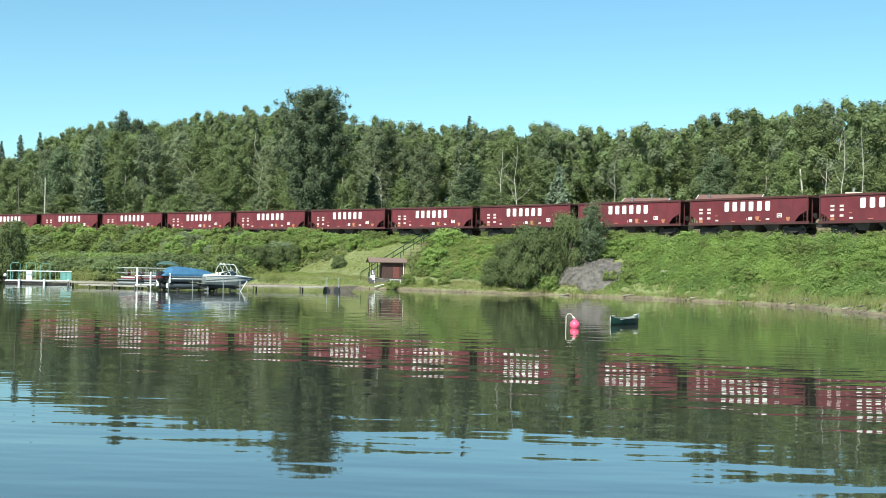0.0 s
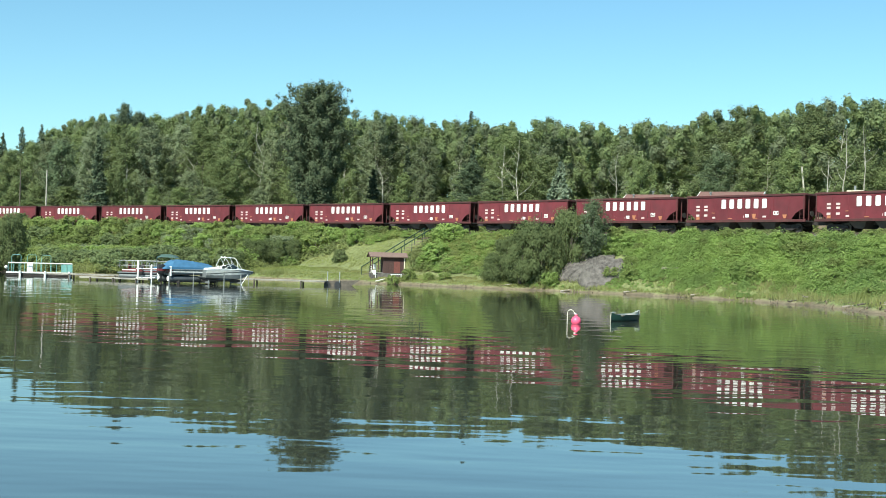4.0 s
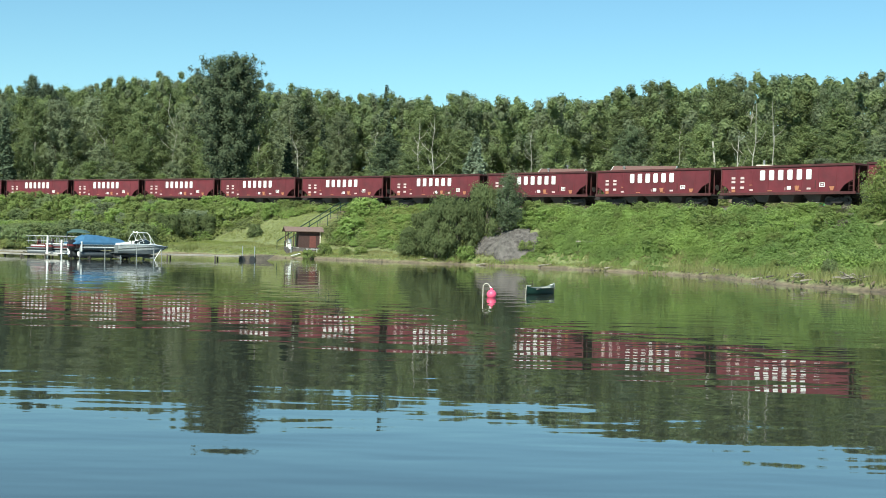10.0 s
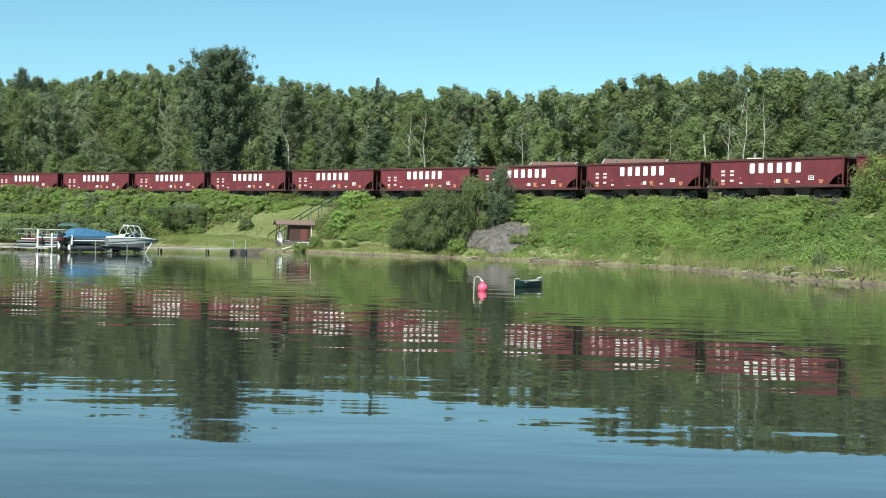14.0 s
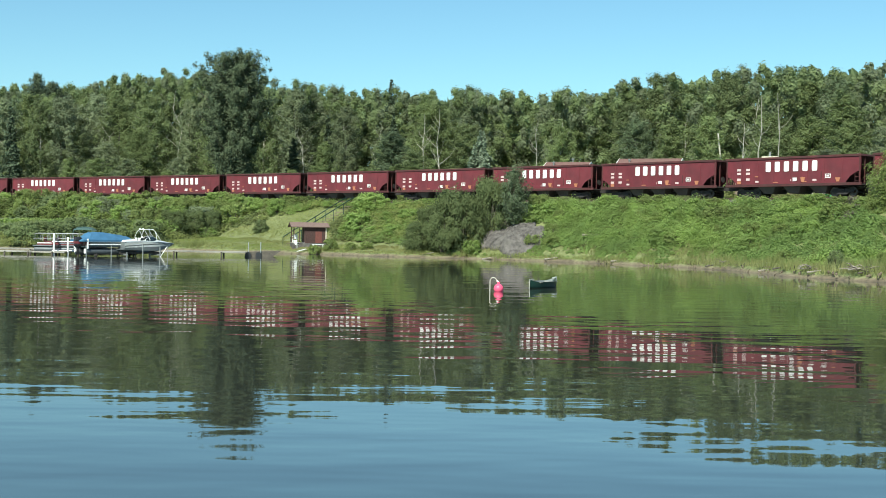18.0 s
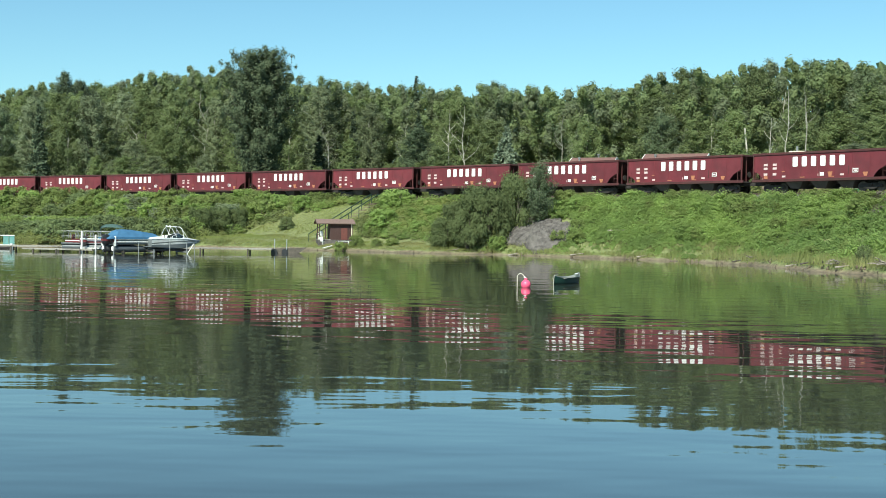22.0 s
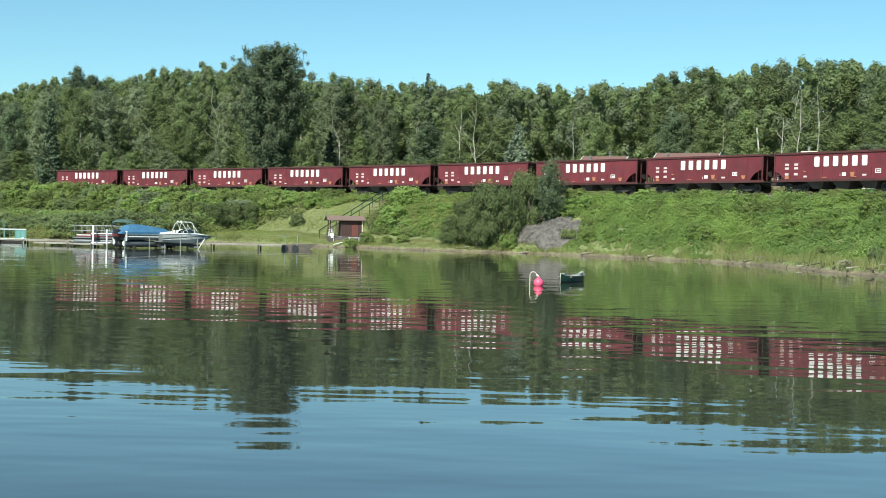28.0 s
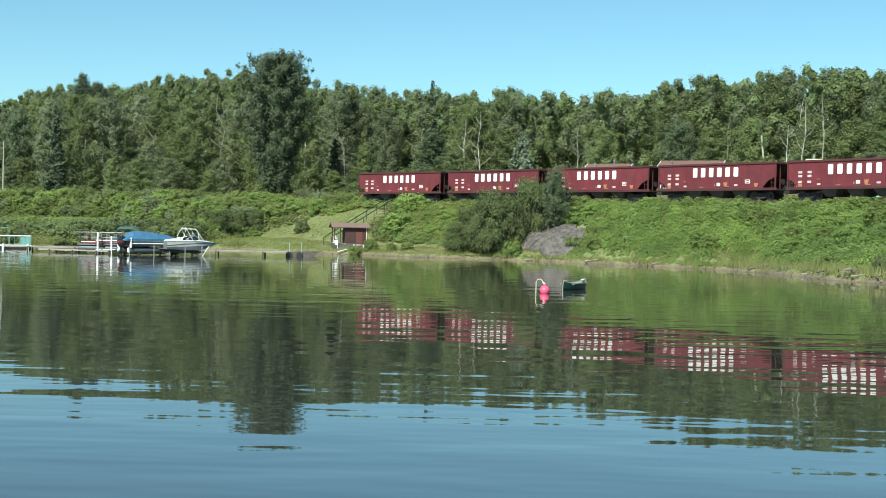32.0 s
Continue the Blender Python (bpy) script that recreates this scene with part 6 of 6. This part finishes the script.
    cr = tagged(new("lift_cradle"), "grey steel boat lift with slanting arms", "boat lift", "boat lifts")
    cr.matrix_basis = pose(-25.9, 111.2, 0, 0, 0, 30)
    for x in (0.6, 3.6):
        part("cross_beam", boxed(x - 0.07, x + 0.07, -1.5, 1.5, 0.1, 0.24), M_TIN, cr)
        for y in (-1.4, 1.4):
            part("leg", tubed([(x, y, -1.5), (x, y, 0.9 if x > 3 else 0.4)], 0.06, 8), M_TIN, cr)
    for y in (-0.55, 0.55):
        part("bunk", boxed(0.2, 4.2, y - 0.08, y + 0.08, 0.24, 0.4), M_UNDER, cr)
    part("guide_arm", tubed([(3.5, -1.45, -0.2), (4.25, -1.45, 0.95)], 0.035, 8), M_WHITEP, cr, "white slanting guide arm")
    part("guide_arm", tubed([(4.3, -1.45, 0.9), (4.3, -1.45, -0.6)], 0.03, 8), M_TIN, cr)
    part("guide_post", tubed([(2.0, -1.5, -1.3), (2.0, -1.5, 1.15)], 0.05, 8), M_TIN, cr)


pontoon_open()
pontoon_covered()
ski_boat()


def build_raft():
    r = tagged(new("raft"), "white swimming raft with teal pipe railings and hoops", "raft")
    r.matrix_basis = pose(-48.0, 122.97, 0, 0, 0, 20)
    part("deck", boxed(0, 6.45, 0, 2.4, 0.25, 0.36, 0.02), M_WHITEP, r)
    part("skirt", boxed(0.05, 6.4, 0.04, 2.36, 0.02, 0.25), M_UNDER, r)
    for x in (1.35, 3.75, 6.1):
        part("fender", tubed([(x, -0.1, -0.12), (x, -0.1, 0.5)], 0.12, 10), M_WHITEP, r, "white fender")
    for y in (0.06, 2.34):
        part("rail", tubed([(0.2, y, 1.28), (6.4, y, 1.28)], 0.045, 6), M_WHITEP, r, "white top rail")
        for k in range(13):
            x = 0.2 + 6.2 * k / 12
            part("baluster", tubed([(x, y, 0.36), (x, y, 1.28)], 0.014, 5), M_TEAL, r)
    for x in (0.5, 2.0, 3.4):
        part("hoop", tubed([(x, 1.8, 0.36), (x, 1.8, 1.95), (x + 0.1, 1.8, 2.1), (x + 0.8, 1.8, 2.1), (x + 0.9, 1.8, 1.95), (x + 0.9, 1.8, 0.36)], 0.03, 6), M_TEAL, r, "teal pipe hoop")
    for x in (5.3, 5.85):
        part("panel", boxed(x, x + 0.5, 0.08, 0.11, 0.42, 1.22), M_TEAL, r, "teal canvas panel")
    part("panel", boxed(6.33, 6.36, 0.1, 2.3, 0.42, 1.22), M_TEAL, r, "teal canvas panel")
    part("locker", boxed(2.0, 2.6, 0.3, 0.8, 0.36, 1.35, 0.06), M_WHITEP, r, "white locker")
    bm = bmesh.new()
    bmesh.ops.create_uvsphere(bm, u_segments=14, v_segments=8, radius=0.17)
    part("float_ball", bm, M_WHITEP, r, m=pose(0.02, -0.05, 0.85), smooth=True)


build_raft()


def build_buoy():
    """Pink mooring ball with a bent pale pipe beside it."""
    b = tagged(new("mooring_buoy"), "pink mooring buoy with a bent white pickup pole", "buoy")
    bm = bmesh.new()
    bmesh.ops.create_uvsphere(bm, u_segments=20, v_segments=12, radius=0.23)
    part("ball", bm, M_PINK, b, m=pose(0, 0, 0.13), smooth=True)
    part("neck", tubed([(0, 0, 0.33), (0, 0, 0.44)], 0.07, 10), M_PINK, b)
    pts = [(-0.40, 0, -0.5), (-0.40, 0, 0.5)] + [(-0.25 - 0.15 * math.cos(a), 0, 0.5 + 0.14 * math.sin(a)) for a in np.linspace(0.3, 2.6, 6)] + [(-0.05, 0, 0.44)]
    part("pickup_pole", tubed(pts, 0.022, 7), M_ROPE, b, "thin bent pale pole")
    part("pole_tip", tubed([(-0.09, 0, 0.5), (0.0, 0, 0.42)], 0.04, 8), M_WHITEP, b)
    return b


def build_canoe():
    c = tagged(new("canoe"), "dark green canoe with a pale inside, moored on the lake", "canoe")
    le, n = 3.1, 17
    out, inn = [], []
    for k in range(n):
        u = -1 + 2 * k / (n - 1)
        x = le / 2 * u
        w = 0.41 * (1 - abs(u) ** 2.4) + 0.015
        top = 0.31 + (0.2 if u > 0 else 0.14) * abs(u) ** 6
        bot = -0.10 + 0.16 * abs(u) ** 6
        a = [(x, -w, top), (x, -w * 0.98, 0.1), (x, -w * 0.7, bot + 0.03), (x, 0, bot), (x, w * 0.7, bot + 0.03), (x, w * 0.98, 0.1), (x, w, top)]
        out.append(a)
        t = 0.018
        inn.append([(x * 0.99, y * max(0.0, 1 - t / w), z + (0.02 if 0 < i < 6 else 0)) for i, (_, y, z) in enumerate(a)])
    for nm, rs, mt, lb in (("hull", out, M_CANOE, ""), ("lining", inn, M_LINING, "pale grey inside of the hull")):
        bm = bmesh.new()
        vs = [[bm.verts.new(p) for p in r] for r in rs]
        for a, b in zip(vs, vs[1:]):
            for i in range(6):
                bm.faces.new((a[i], a[i + 1], b[i + 1], b[i]) if nm == "hull" else (a[i + 1], a[i], b[i], b[i + 1]))
        part(nm, bm, mt, c, lb, smooth=True)
    for sg, idx in ((-1, 0), (1, 6)):
        part("gunwale", tubed([r[idx] for r in out], 0.014, 6), M_TIN, c, "thin grey gunwale")
    for x in (-0.9, 0.9):
        part("seat", boxed(x - 0.12, x + 0.12, -0.36, 0.36, 0.26, 0.29), M_PLANK, c)
    for x in (-1.42, 1.42):
        part("end_deck", extrude_poly(bmesh.new(), [(-0.2, -0.09), (0.12, 0), (-0.2, 0.09)] if x > 0 else [(0.2, -0.09), (0.2, 0.09), (-0.12, 0)], 0, 0.02), M_GEL, c, m=pose(x, 0, 0.46) @ pose(0, 0, 0, -90))
    part("mooring_line", tubed([(-1.54, 0, 0.46), (-1.6, 0.0, 0.2), (-1.62, 0, -0.4)], 0.014, 5), M_ROPE, c)
    return c


buoy = build_buoy()
canoe = build_canoe()


def storage_box():
    """Green box beyond the track, seen under the cars."""
    x, y = on_track(44.6, -6.5)
    t = tagged(new("storage_box"), "green metal storage box in the weeds beyond the track", "box")
    t.matrix_basis = pose(x, y, gz(x, y), 0, 0, -40)
    part("body", boxed(-1.0, 1.0, -0.4, 0.4, -0.1, 1.15, 0.03), M_GREEN_BOX, t)
    part("lid", boxed(-1.04, 1.04, -0.44, 0.44, 1.152, 1.25, 0.02), M_WHITEP, t, "pale lid")


storage_box()

BUOY_ROWS = ((0, 4.20, 57.6), (6, 4.25, 57.6), (13, 4.22, 57.5), (19, 4.28, 57.5), (23, 4.36, 57.6), (28, 4.46, 57.6), (32, 4.55, 57.7))
CANOE_ROWS = ((0, 7.03, 62.4, 58), (6, 7.06, 62.4, 57), (9, 7.08, 62.5, 57), (13, 6.92, 62.4, 58), (19, 6.86, 62.4, 59), (23, 6.72, 62.5, 61), (28, 6.52, 62.5, 63), (32, 6.42, 62.6, 64))


def motions():
    """All that moves: the train, the buoy and the canoe, and the water's slow drift."""
    for k, car in enumerate(train):
        walk(car, [(t, car_pose(k, t)) for t in range(0, 33)])
    walk(water, [(t, pose(0.10 * t, -0.32 * t, 0)) for t in (0, 8, 16, 24, 32)])
    walk(buoy, [(t, pose(x, y, 0, 0, 0, 0)) for t, x, y in BUOY_ROWS])
    walk(canoe, [(t, pose(x, y, 0, 0, 0, a)) for t, x, y, a in CANOE_ROWS])


motions()
